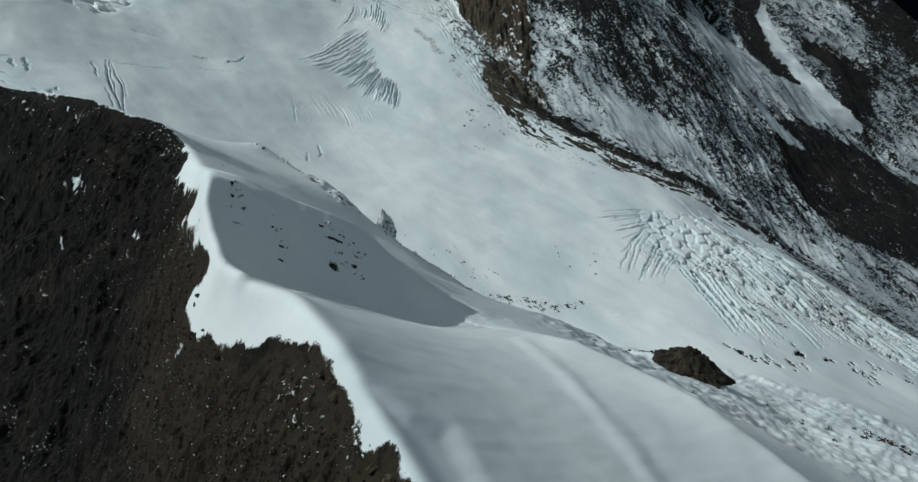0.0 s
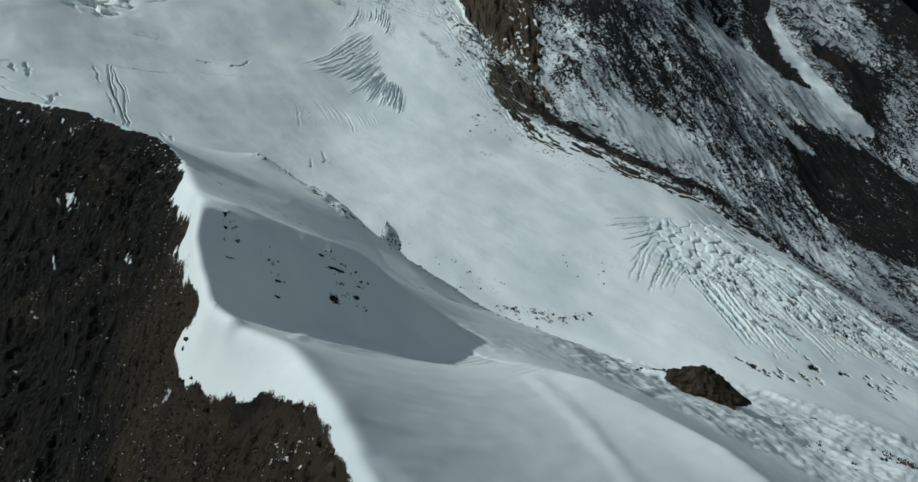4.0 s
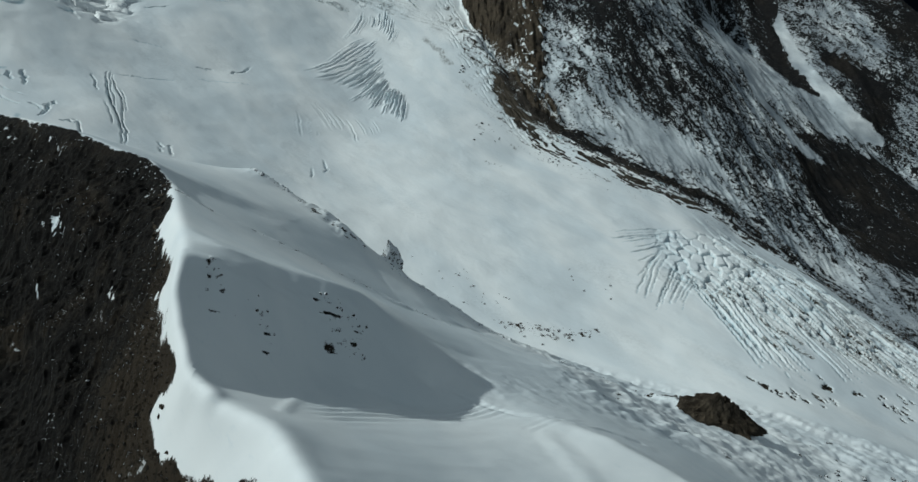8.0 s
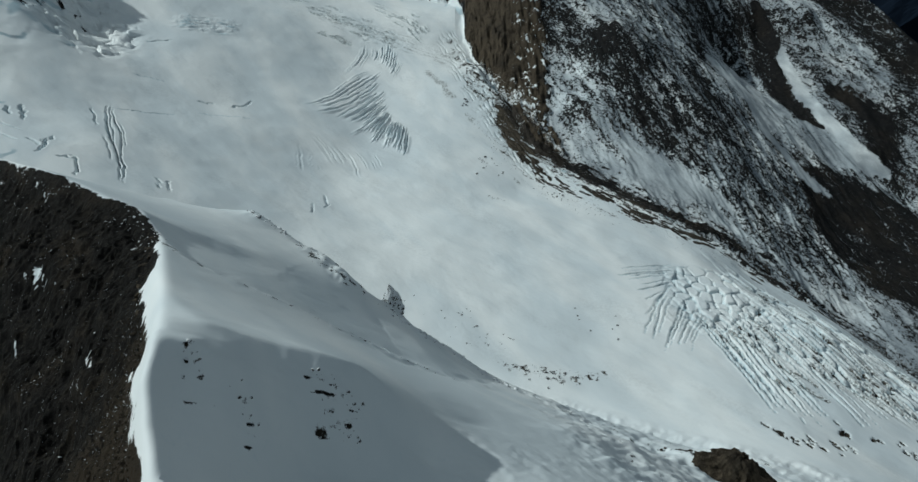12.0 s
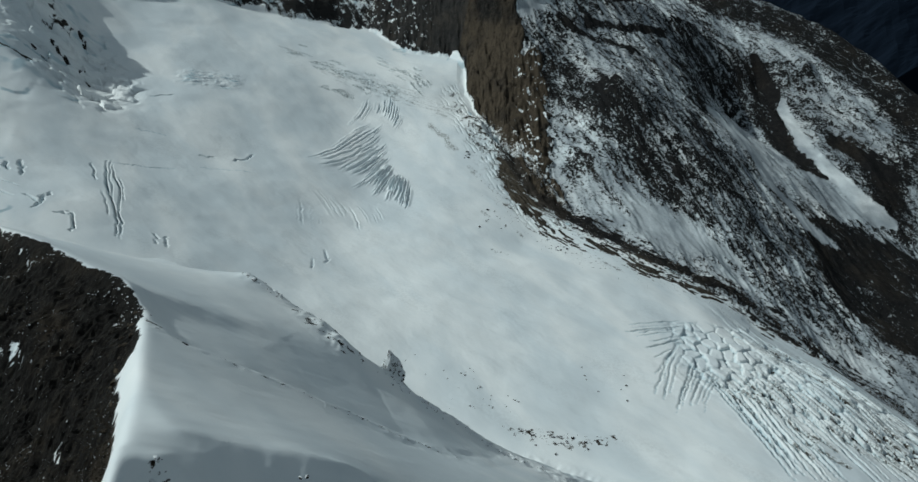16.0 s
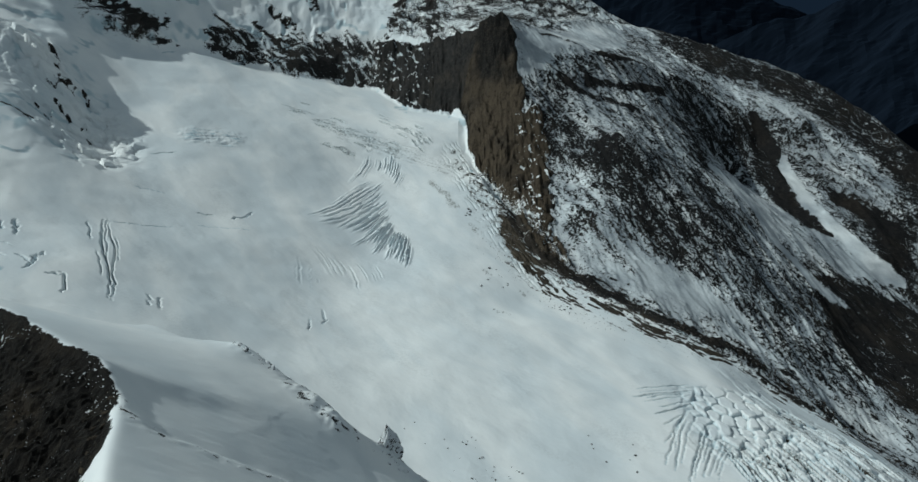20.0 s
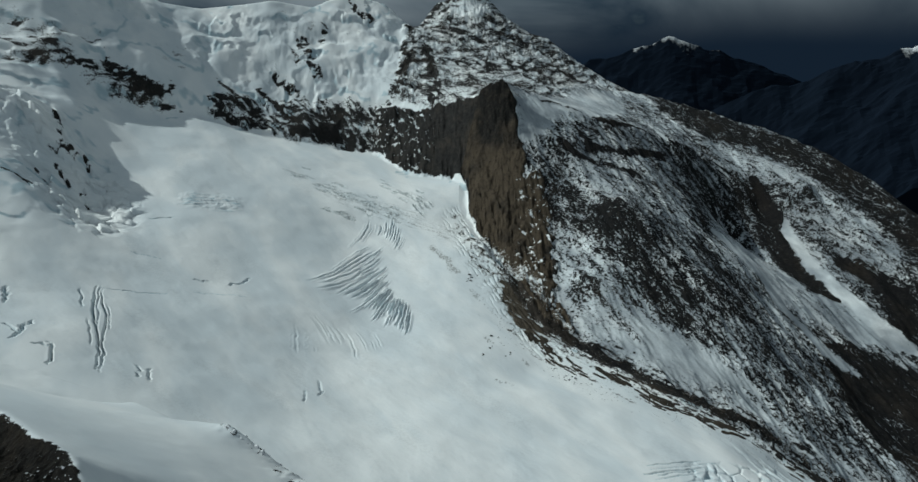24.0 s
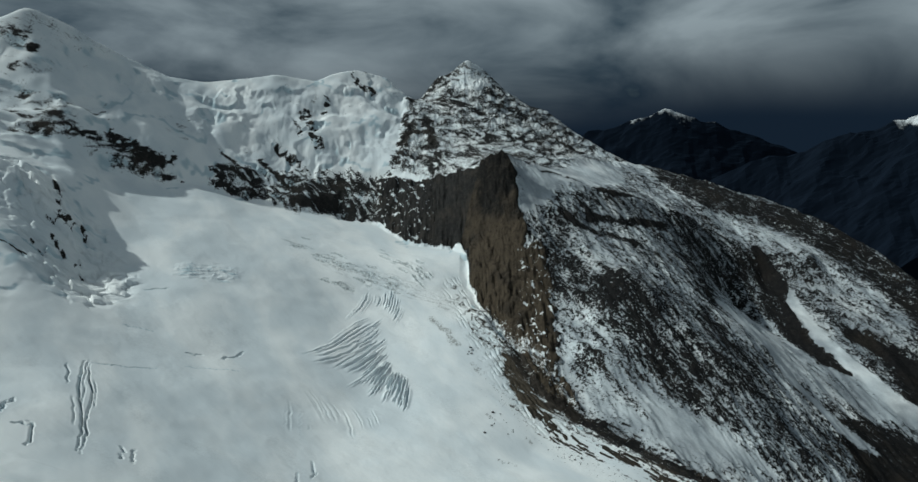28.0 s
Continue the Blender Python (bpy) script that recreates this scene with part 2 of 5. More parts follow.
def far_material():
    """Far flanks painted the navy of the haze, with snow above an uneven line."""
    n = Nodes("far_mountain_hazed")
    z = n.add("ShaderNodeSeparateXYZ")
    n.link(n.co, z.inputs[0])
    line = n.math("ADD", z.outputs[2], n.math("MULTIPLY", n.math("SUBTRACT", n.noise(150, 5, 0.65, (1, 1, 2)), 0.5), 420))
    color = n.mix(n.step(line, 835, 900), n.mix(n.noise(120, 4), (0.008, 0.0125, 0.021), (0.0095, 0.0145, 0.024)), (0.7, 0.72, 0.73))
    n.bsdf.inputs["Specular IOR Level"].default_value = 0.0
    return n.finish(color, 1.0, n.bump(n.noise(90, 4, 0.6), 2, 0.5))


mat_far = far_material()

# ---- terrain guide lines: metres, x y z ----
SHARP = dict(
    crest_far=[(-777, 847, 702), (-651, 815, 688), (-553, 773, 689), (-486, 726, 704), (-391, 655, 725), (-335, 618, 725), (-282, 585, 729), (-249, 542, 729)],
    crest_mid=[(-249, 542, 729), (-182, 408, 780), (-134, 311, 826), (-132, 289, 821), (-123, 269, 816), (-115, 252, 815)],
    shoulder=[(-116, 249, 813), (-96, 234, 816), (-72, 221, 818), (-46, 184, 822), (-16, 133, 819), (18, 81, 813), (70, 0, 790), (150, -150, 700), (250, -400, 500), (300, -680, 350)],
    snow_ridge=[(-836, 978, 578), (-679, 1018, 520), (-571, 987, 510), (-497, 982, 504), (-466, 970, 530), (-376, 893, 553), (-281, 836, 585), (-252, 826, 566), (-218, 809, 550), (-180, 771, 558), (-145, 734, 553), (-122, 764, 494), (-107, 790, 468), (-84, 778, 446), (-31, 766, 417), (18, 747, 385), (82, 718, 374), (128, 695, 372), (200, 650, 361), (249, 616, 376), (296, 634, 385), (329, 600, 370)],
    rim=[(-133, 311, 824), (-121, 319, 817), (-110, 320, 801), (-92, 347, 771), (-72, 366, 750), (-58, 363, 725), (-26, 358, 685)],
    rim_foot=[(-102, 252, 802), (-94, 264, 788), (-84, 289, 764), (-67, 318, 732), (-36, 326, 707), (-6, 338, 692)],
    hollow=[(-124, 309, 806), (-119, 289, 806), (-110, 269, 805), (-104, 254, 804)],
    crease=[(-237, 520, 738), (-211, 533, 712), (-186, 550, 682), (-148, 553, 650), (-112, 552, 619), (-70, 557, 583), (-25, 594, 529), (25, 700, 415)],
    wall_base=[(-419, 2916, 486), (-259, 2740, 432), (-96, 2668, 430), (-28, 2597, 431), (-27, 2451, 349), (33, 2306, 290), (122, 2137, 222), (196, 1944, 173)],
    arete=[(10, 2721, 738), (53, 2706, 792), (89, 2695, 797), (138, 2655, 724), (150, 2578, 619), (175, 2453, 508), (225, 2440, 500), (249, 2300, 354), (230, 2114, 251), (262, 1962, 166)],
    skyline=[(104, 2796, 783), (298, 3114, 684), (537, 3489, 713), (706, 3606, 672), (899, 3659, 637), (1148, 3586, 576), (1398, 3466, 505), (1604, 3297, 429), (1753, 3072, 329), (1815, 2887, 246), (1944, 2619, 123)],
    peaks_left=[(-2350, 2700, 950), (-2050, 2840, 1180), (-1859, 2909, 1308), (-1771, 2962, 1357), (-1661, 3038, 1293), (-1530, 3131, 1183), (-1362, 3239, 1088), (-1236, 3315, 1064), (-1049, 3403, 1086)],
    peaks_right=[(-1049, 3403, 1086), (-941, 3415, 1104), (-772, 3512, 1071), (-698, 3578, 1108), (-594, 3648, 1130), (-450, 3670, 1096), (-335, 3684, 980), (-287, 3839, 978), (-210, 3893, 1095), (-133, 3946, 1117), (-47, 3944, 1200), (58, 3966, 1133), (155, 3965, 1032), (285, 3956, 944), (381, 3947, 925), (539, 3902, 803), (717, 3811, 693), (884, 3713, 616)],
    headwall_base=[(-1758, 2379, 915), (-1600, 2471, 883), (-1519, 2525, 866), (-1424, 2593, 821), (-1320, 2641, 712), (-1163, 2713, 664), (-1131, 2745, 670), (-1038, 2801, 674), (-964, 2829, 601), (-747, 2879, 546), (-516, 2912, 491), (-419, 2916, 486)],
    headwall_top=[(-1530, 2688, 1003), (-1384, 2734, 878), (-1185, 2790, 747), (-1154, 2819, 729), (-1049, 2879, 734), (-881, 2978, 711), (-726, 3042, 704), (-533, 3072, 689), (-405, 3047, 654), (-199, 2947, 655), (10, 2721, 738)],
    serac=[(-1574, 2140, 885), (-1427, 2212, 822), (-1324, 2206, 752), (-1271, 2182, 682), (-1205, 2103, 576), (-1129, 2015, 488), (-1047, 1972, 457)],
    serac_foot=[(-1359, 2427, 761), (-1253, 2357, 646), (-1189, 2264, 577), (-1150, 2142, 512), (-1042, 1973, 450)],
    buttress=[(397, 2584, 533), (591, 2586, 489), (787, 2563, 372), (835, 2451, 276), (885, 2329, 243), (943, 2150, 130), (1049, 2031, 28), (1159, 1939, -77), (1213, 1783, -146)],
    gully=[(1000, 2800, 150), (1120, 2650, 110), (1291, 2390, 51), (1420, 2250, -60), (1560, 2080, -160)],
    rib=[(1194, 2926, 240), (1240, 2750, 180), (1330, 2500, 100), (1460, 2290, -8)],
)
SMOOTH = dict(
    moraine=[(4, 2283, 333), (62, 2183, 287), (135, 2099, 262), (194, 1952, 182), (268, 1861, 147), (347, 1797, 137), (498, 1685, 106), (658, 1637, 59), (751, 1591, 12), (880, 1539, -60), (969, 1481, -117), (1083, 1361, -159), (1151, 1283, -178), (1350, 1100, -230)],
    face=[(-1100, 760, 420), (-700, 660, 470), (-430, 500, 590), (-294, 347, 607), (-200, 150, 600), (-120, -60, 580)],
    face_foot=[(-1500, 700, 200), (-1000, 420, 220), (-700, 200, 220), (-450, -50, 220), (-300, -400, 200)],
    slope_east=[(249, 616, 372), (328, 578, 366), (464, 560, 293), (561, 556, 280), (700, 450, 280), (900, 250, 300), (1000, -100, 300)],
    slope_mid=[(23, 338, 692), (70, 300, 716), (130, 240, 728), (220, 140, 714)],
    massif_foot=[(-1100, 1250, 500), (-900, 1230, 450), (-650, 1180, 370), (-400, 1120, 270), (-200, 1020, 205), (0, 960, 172), (181, 900, 150), (350, 830, 150), (480, 790, 160), (650, 720, 160), (850, 650, 100), (1200, 500, 0)],
    glacier_a=[(-877, 1363, 443), (-600, 1420, 315), (-365, 1503, 213), (-100, 1250, 190), (181, 988, 148)],
    glacier_b=[(-1180, 1700, 560), (-1031, 1525, 473), (-887, 1612, 413), (-642, 1931, 332), (-362, 2318, 328)],
    glacier_c=[(-387, 1552, 224), (-254, 1914, 211), (-362, 2318, 328), (-344, 2434, 404), (-300, 2640, 432)],
    glacier_d=[(-1260, 2530, 650), (-980, 2310, 540), (-508, 2434, 414), (-344, 2434, 404), (-96, 2600, 420)],
    glacier_e=[(135, 1786, 152), (300, 1600, 130), (450, 1450, 110), (593, 1400, 85), (586, 1240, 101), (583, 910, 108), (800, 800, 60)],
    glacier_f=[(181, 988, 148), (586, 1240, 101), (762, 1211, 67), (829, 1411, -20), (1000, 1525, -131)],
    glacier_g=[(710, 1538, -13), (829, 1411, -20), (950, 1150, -30), (1100, 900, -60)],
    serac_back=[(-1100, 1860, 530), (-1189, 1872, 603), (-1300, 1930, 665), (-1420, 1900, 690), (-1600, 1850, 720)],
    gully_head=[(1389, 2926, 353), (1250, 3200, 430)],
    slab=[(469, 2310, 482), (600, 2180, 330), (736, 2068, 234), (860, 1900, 90), (980, 1700, -50)],
    slab_low=[(329, 2071, 286), (450, 1900, 190), (640, 1760, 110)],
    ledge=[(300, 2750, 690), (624, 2917, 599), (900, 3000, 500)],
    valley=[(1700, 900, -300), (1750, 1500, -280), (1850, 2000, -230), (2200, 2400, -100)],
    plateau=[(-213, 457, 757), (-152, 362, 801), (-131, 345, 806), (-112, 354, 787), (-91, 372, 764), (-69, 386, 743), (-41, 392, 702), (-1, 434, 640), (80, 500, 560), (160, 570, 460)],
    north_flank=[(-1900, 3400, 900), (-900, 4000, 700), (-100, 4350, 600), (900, 4200, 300), (2000, 3700, 100)],
)

X0, X1, Y0, Y1 = -2600.0, 2800.0, -900.0, 4600.0


def edge_height(x, y):
    """Height of the country round the border of the modelled ground."""
    return 250.0 + 550.0 * np.clip((y - 800) / 1500, 0, 1) * np.clip((400 - x) / 1800, 0, 1) - 500.0 * np.clip((x - 300) / 1800, 0, 1)


def pinned(x0, x1, y0, y1, step):
    """An even grid, the heights that the guide lines give its cells, and which cells those are."""
    xs, ys = np.arange(x0, x1 + 1, step), np.arange(y0, y1 + 1, step)
    gx, gy = np.meshgrid(xs, ys)
    total, count = np.zeros(gx.shape), np.zeros(gx.shape)
    for line in (*SMOOTH.values(), *SHARP.values()):
        p = np.array(line, float)
        for a, b in zip(p[:-1], p[1:]):
            n = max(2, int(np.linalg.norm(b - a) / (step * 0.4)))
            q = a + (b - a) * np.linspace(0, 1, n)[:, None]
            i, j = np.rint((q[:, 0] - x0) / step).astype(int), np.rint((q[:, 1] - y0) / step).astype(int)
            keep = (i >= 0) & (j >= 0) & (i < len(xs)) & (j < len(ys))
            np.add.at(total, (j[keep], i[keep]), q[keep, 2])
            np.add.at(count, (j[keep], i[keep]), 1)
    rim = np.zeros(gx.shape, bool)
    rim[0], rim[-1], rim[:, 0], rim[:, -1] = True, True, True, True
    return gx, gy, total / np.maximum(count, 1), count > 0, rim


def pull(z, want, fixed, rounds):
    for _ in range(rounds):
        p = np.pad(z, 1, mode="edge")
        z = np.where(fixed, want, 0.25 * (p[:-2, 1:-1] + p[2:, 1:-1] + p[1:-1, :-2] + p[1:-1, 2:]))
    return z


def relax():
    """Stretches a sheet between the guide lines, coarse to fine."""
    z = None
    for step, rounds in ((160.0, 500), (80.0, 400), (40.0, 300), (20.0, 260), (10.0, 160)):
        gx, gy, want, fixed, rim = pinned(X0, X1, Y0, Y1, step)
        want = np.where(fixed, want, edge_height(gx, gy))
        fixed = fixed | rim
        z = edge_height(gx, gy) if z is None else spline(z, X0, Y0, step * 2, gx, gy)
        z[fixed] = want[fixed]
        z = pull(z, want, fixed, rounds)
    return z


def spline(z, ox, oy, step, x, y, sharp=True):
    """Cubic look-up in an even grid."""
    u, v = np.clip((x - ox) / step, 0, z.shape[1] - 1.001), np.clip((y - oy) / step, 0, z.shape[0] - 1.001)
    i, j = u.astype(int), v.astype(int)
    u, v = u - i, v - j

    def weights(f):
        if sharp:
            return (-0.5 * f + f * f - 0.5 * f**3, 1 - 2.5 * f * f + 1.5 * f**3, 0.5 * f + 2 * f * f - 1.5 * f**3, -0.5 * f * f + 0.5 * f**3)
        return ((1 - f) ** 3 / 6, (4 - 6 * f * f + 3 * f**3) / 6, (1 + 3 * f + 3 * f * f - 3 * f**3) / 6, f**3 / 6)

    wu, wv = weights(u), weights(v)
    out = 0.0
    for b in range(4):
        jj = np.clip(j + b - 1, 0, z.shape[0] - 1)
        row = 0.0
        for a in range(4):
            row = row + wu[a] * z[jj, np.clip(i + a - 1, 0, z.shape[1] - 1)]
        out = out + wv[b] * row
    return out


def blur(z, n):
    for _ in range(n):
        p = np.pad(z, 1, mode="edge")
        z = 0.25 * z + 0.125 * (p[:-2, 1:-1] + p[2:, 1:-1] + p[1:-1, :-2] + p[1:-1, 2:]) + 0.0625 * (p[:-2, :-2] + p[2:, 2:] + p[:-2, 2:] + p[2:, :-2])
    return z


def inside(poly, x, y):
    """Which of the points lie in the polygon."""
    hit = np.zeros(x.shape, bool)
    for (ax, ay), (bx, by) in zip(poly, poly[1:] + poly[:1]):
        if ay != by:
            hit ^= ((ay > y) != (by > y)) & (x < (bx - ax) * (y - ay) / (by - ay) + ax)
    return hit


ICE = [(-1000, 1330), (-1100, 1700), (-1020, 1960), (-1130, 2150), (-1180, 2300), (-1260, 2440), (-1280, 2600), (-1140, 2690), (-930, 2790), (-500, 2870), (-280, 2690), (-60, 2600), (-60, 2450), (0, 2280), (100, 2080), (190, 1900), (330, 1770), (640, 1590), (860, 1490), (1060, 1320), (1300, 1080), (1250, 600), (850, 690), (480, 830), (181, 930), (-200, 1060), (-600, 1220)]
STEP = 10.0
base = relax()
_gx, _gy = np.meshgrid(np.arange(X0, X1 + 1, STEP), np.arange(Y0, Y1 + 1, STEP))
_ice = blur(inside(ICE, _gx, _gy).astype(float), 24)
base = base + _ice * (blur(base[::2, ::2], 14).repeat(2, 0).repeat(2, 1)[: base.shape[0], : base.shape[1]] - base)
base = blur(base, 1)


# the near ridge again, in finer steps
NX0, NX1, NY0, NY1, NSTEP = -640.0, 440.0, 40.0, 1000.0, 3.0
_fx, _fy, _want, _fixed, _rim = pinned(NX0, NX1, NY0, NY1, NSTEP)
_z = spline(base, X0, Y0, STEP, _fx, _fy)
_want = np.where(_fixed, _want, _z)
_z[_fixed] = _want[_fixed]
near_base = pull(_z, _want, _fixed | _rim, 300)
near_base = blur(near_base, 1)


def ground(x, y):
    """The large form of the land."""
    z = spline(base, X0, Y0, STEP, x, y, False)
    edge = np.minimum(np.minimum(x - NX0, NX1 - x), np.minimum(y - NY0, NY1 - y))
    m = edge > 0
    t = np.clip(edge[m] / 60, 0, 1)
    z[m] += t * t * (3 - 2 * t) * (spline(near_base, NX0, NY0, NSTEP, x[m], y[m], False) - z[m])
    return z


def spans(parts):
    """Grid lines: (start, stop, first step, last step) pieces, end to end."""
    out = [parts[0][0]]
    for a, b, s, e in parts:
        x = a
        while x < b - 0.6 * e:
            x += s + (e - s) * (x - a) / (b - a)
            out.append(min(x, b))
    return np.unique(np.array(out))


# ---- noise on whole arrays ----
_mixer = np.random.RandomState(5)
SHUFFLE = _mixer.permutation(4096).astype(np.int32)
_turns = _mixer.uniform(0, 2 * np.pi, 4096)
LEAN_X, LEAN_Y = np.cos(_turns).astype(np.float32), np.sin(_turns).astype(np.float32)
here = [None]


def masked(f):
    """Lets an array function work only where here[0] holds, to save time; elsewhere it gives 0."""

    def run(x, y, *more, **named):
        m = here[0]
        if m is None or x.shape != m.shape:
            return f(x, y, *more, **named)
        out = np.zeros(m.shape, np.float32)
        out[m] = f(x[m], y[m], *more, **named)
        return out

    return run


def lattice(i, j, seed):
    return SHUFFLE[(SHUFFLE[(i + seed * 131) & 4095] + j) & 4095]


def perlin(x, y, seed=0):
    i, j = np.floor(x), np.floor(y)
    u, v = (x - i).astype(np.float32), (y - j).astype(np.float32)
    i, j = i.astype(np.int32), j.astype(np.int32)
    a, b = u * u * u * (u * (u * 6 - 15) + 10), v * v * v * (v * (v * 6 - 15) + 10)

    def corner(di, dj):
        h = lattice(i + di, j + dj, seed)
        return LEAN_X[h] * (u - di) + LEAN_Y[h] * (v - dj)

    low, high = corner(0, 0), corner(0, 1)
    low, high = low + a * (corner(1, 0) - low), high + a * (corner(1, 1) - high)
    return 1.5 * (low + b * (high - low))


@masked
def fbm(x, y, octaves=4, seed=0, gain=0.5):
    out, amp, total = 0.0, 1.0, 0.0
    for k in range(octaves):
        out = out + amp * perlin(x * 2**k + 17.3 * k, y * 2**k - 9.1 * k, seed + k)
        total += amp
        amp *= gain
    return out / total


@masked
def ridged(x, y, octaves=4, seed=0, gain=0.5):
    out, amp, total = 0.0, 1.0, 0.0
    for k in range(octaves):
        out = out + amp * (1 - 2 * np.abs(perlin(x * 2**k + 5.7 * k, y * 2**k + 3.3 * k, seed + k)))
        total += amp
        amp *= gain
    return out / total


def cells(x, y, seed=0):
    """Distances to the two nearest scattered points, and a tone for each: cracks lie where the distances are alike."""
    m = here[0]
    shape, x, y = x.shape, x[m], y[m]
    i, j = np.floor(x).astype(np.int32), np.floor(y).astype(np.int32)
    f1, f2, tone = np.full(x.shape, 9.0), np.full(x.shape, 9.0), np.zeros(x.shape)
    for di in (-1, 0, 1):
        for dj in (-1, 0, 1):
            px = i + di + lattice(i + di, j + dj, seed) / 4096
            py = j + dj + lattice(i + di, j + dj, seed + 7) / 4096
            d = np.hypot(px - x, py - y)
            near = d < f1
            f2 = np.where(near, f1, np.minimum(f2, d))
            tone = np.where(near, lattice(i + di, j + dj, seed + 3) / 4096, tone)
            f1 = np.where(near, d, f1)
    out = [np.zeros(shape, np.float32) for _ in range(3)]
    for o, q in zip(out, (f1, f2, tone)):
        o[m] = q
    return out


def ramp(v, lo, hi):
    t = np.clip((v - lo) / (hi - lo), 0, 1)
    return t * t * (3 - 2 * t)


def rotated(x, y, degrees_):
    c, s = math.cos(radians(degrees_)), math.sin(radians(degrees_))
    return x * c + y * s, -x * s + y * c


def window(points, pad):
    p = np.array([q[:2] for q in points], float)
    (ax, ay), (bx, by) = p.min(0) - pad, p.max(0) + pad
    return slice(*np.searchsorted(GY, (ay, by))), slice(*np.searchsorted(GX, (ax, bx)))


def within(poly, x, y):
    """inside(), for the whole grid, looking only round the polygon."""
    out = np.zeros(x.shape, bool)
    w = window(poly, 60)
    out[w] = inside(poly, x[w], y[w])
    return out


def soft_in(poly, x, y, wide):
    """1 well inside the polygon, 0 well outside, 0.5 on its border."""
    far = off_line(poly + poly[:1], x, y, 260)[0]
    return np.clip(0.5 + np.where(within(poly, x, y), far, -far) / (2 * wide), 0, 1)


def off_line(line, x, y, pad=220):
    """Distance from a line of points in plan (9999 far off), and how far along it the nearest place is."""
    dist, along = np.full(x.shape, 9999.0, np.float32), np.zeros(x.shape, np.float32)
    w = window(line, pad)
    x, y = x[w], y[w]
    best, at, gone = np.full(x.shape, 9999.0), np.zeros(x.shape), 0.0
    p = np.array([q[:2] for q in line], float)
    for a, b in zip(p[:-1], p[1:]):
        d = b - a
        n = math.hypot(*d)
        t = np.clip(((x - a[0]) * d[0] + (y - a[1]) * d[1]) / n**2, 0, 1)
        far = np.hypot(x - a[0] - t * d[0], y - a[1] - t * d[1])
        near = far < best
        best, at = np.where(near, far, best), np.where(near, gone + t * n, at)
        gone += n
    dist[w], along[w] = best, at / gone
    return dist, along


# ---- plan of the land: polygons in metres ----
FACE_ROCK = [(-777, 840), (-651, 810), (-563, 786), (-492, 729), (-401, 665), (-337, 620), (-294, 597), (-261, 559), (-212, 462), (-214, 446), (-226, 455), (-214, 438), (-155, 336), (-153, 322), (-172, 340), (-151, 306), (-129, 269), (-121, 256), (-128, 253), (-140, 256), (-136, 242), (-164, 255), (-129, 236), (-91, 210), (-74, 204), (-57, 192), (-40, 163), (-33, 147), (-21, 140), (-14, 126), (0, 100), (40, 30), (100, -100), (200, -400), (200, -900), (-2500, -900), (-2500, 1100), (-1300, 1000)]
TOWER_WALL = [(-259, 2740), (-96, 2668), (-28, 2597), (-27, 2451), (33, 2306), (122, 2137), (196, 1944), (275, 1900), (262, 1975), (235, 2114), (249, 2300), (225, 2440), (180, 2453), (155, 2578), (143, 2655), (95, 2705), (10, 2741), (-199, 2955), (-405, 3047), (-419, 2916)]
HEAD_BAND = [(-1060, 2785), (-964, 2822), (-747, 2872), (-516, 2905), (-419, 2910), (-380, 3047), (-533, 3085), (-726, 3050), (-881, 2985), (-1049, 2890)]
LEFT_BAND = [(-1640, 2450), (-1519, 2535), (-1424, 2600), (-1320, 2648), (-1170, 2720), (-1150, 2760), (-1185, 2785), (-1384, 2722), (-1540, 2640)]
SHADE_RIBS = [(285, 2437), (349, 2230), (460, 2071), (503, 1903), (676, 1767), (789, 1686), (850, 1612), (905, 1567), (1076, 1680), (998, 1851), (885, 1964), (841, 2145), (782, 2328), (531, 2217), (428, 2387)]
SNOWFIELD = [(975, 3214), (1166, 3216), (1334, 3106), (1490, 2942), (1651, 2781), (1650, 2615), (1435, 2539), (1323, 2773), (1273, 2946), (1136, 3052)]
CLIFFS = [(330, 2290), (400, 2120), (480, 1990), (600, 1930), (690, 2090), (560, 2150), (430, 2330)]
LEDGE = [(244, 2831), (384, 3150), (483, 3006), (695, 3059), (574, 2845), (392, 2724)]
EAST_RIDGE = [(899, 3700), (1124, 3580), (1343, 3440), (1620, 3317), (1850, 2907), (1990, 2600), (1900, 2450), (1690, 2700), (1560, 2950), (1445, 3047), (1263, 3255), (1036, 3231), (880, 3400)]
BROWN_SCARP = [(1076, 2089), (1191, 2160), (1311, 2157), (1445, 2146), (1700, 1900), (1500, 1500), (1127, 1638), (1077, 1737), (1064, 1872)]
SNOW_GULLY = [(900, 2700), (1000, 2820), (1131, 2643), (1276, 2425), (1475, 2278), (1479, 2230), (1226, 2225), (1012, 2218), (906, 2325)]
DARK_RIB = [(1173, 2940), (1225, 2875), (1231, 2673), (1293, 2432), (1190, 2409), (1162, 2658), (1142, 2804)]
SNOW_FAN = [(460, 1937), (562, 1873), (701, 1795), (735, 1753), (563, 1745), (466, 1800)]
SNOW_STRIP = [(262, 2271), (282, 2093), (329, 1930), (411, 1838), (334, 1836), (270, 1921), (244, 2107)]
EAST_SCREE = [(1475, 2567), (1625, 2481), (1500, 2206), (1414, 2262)]
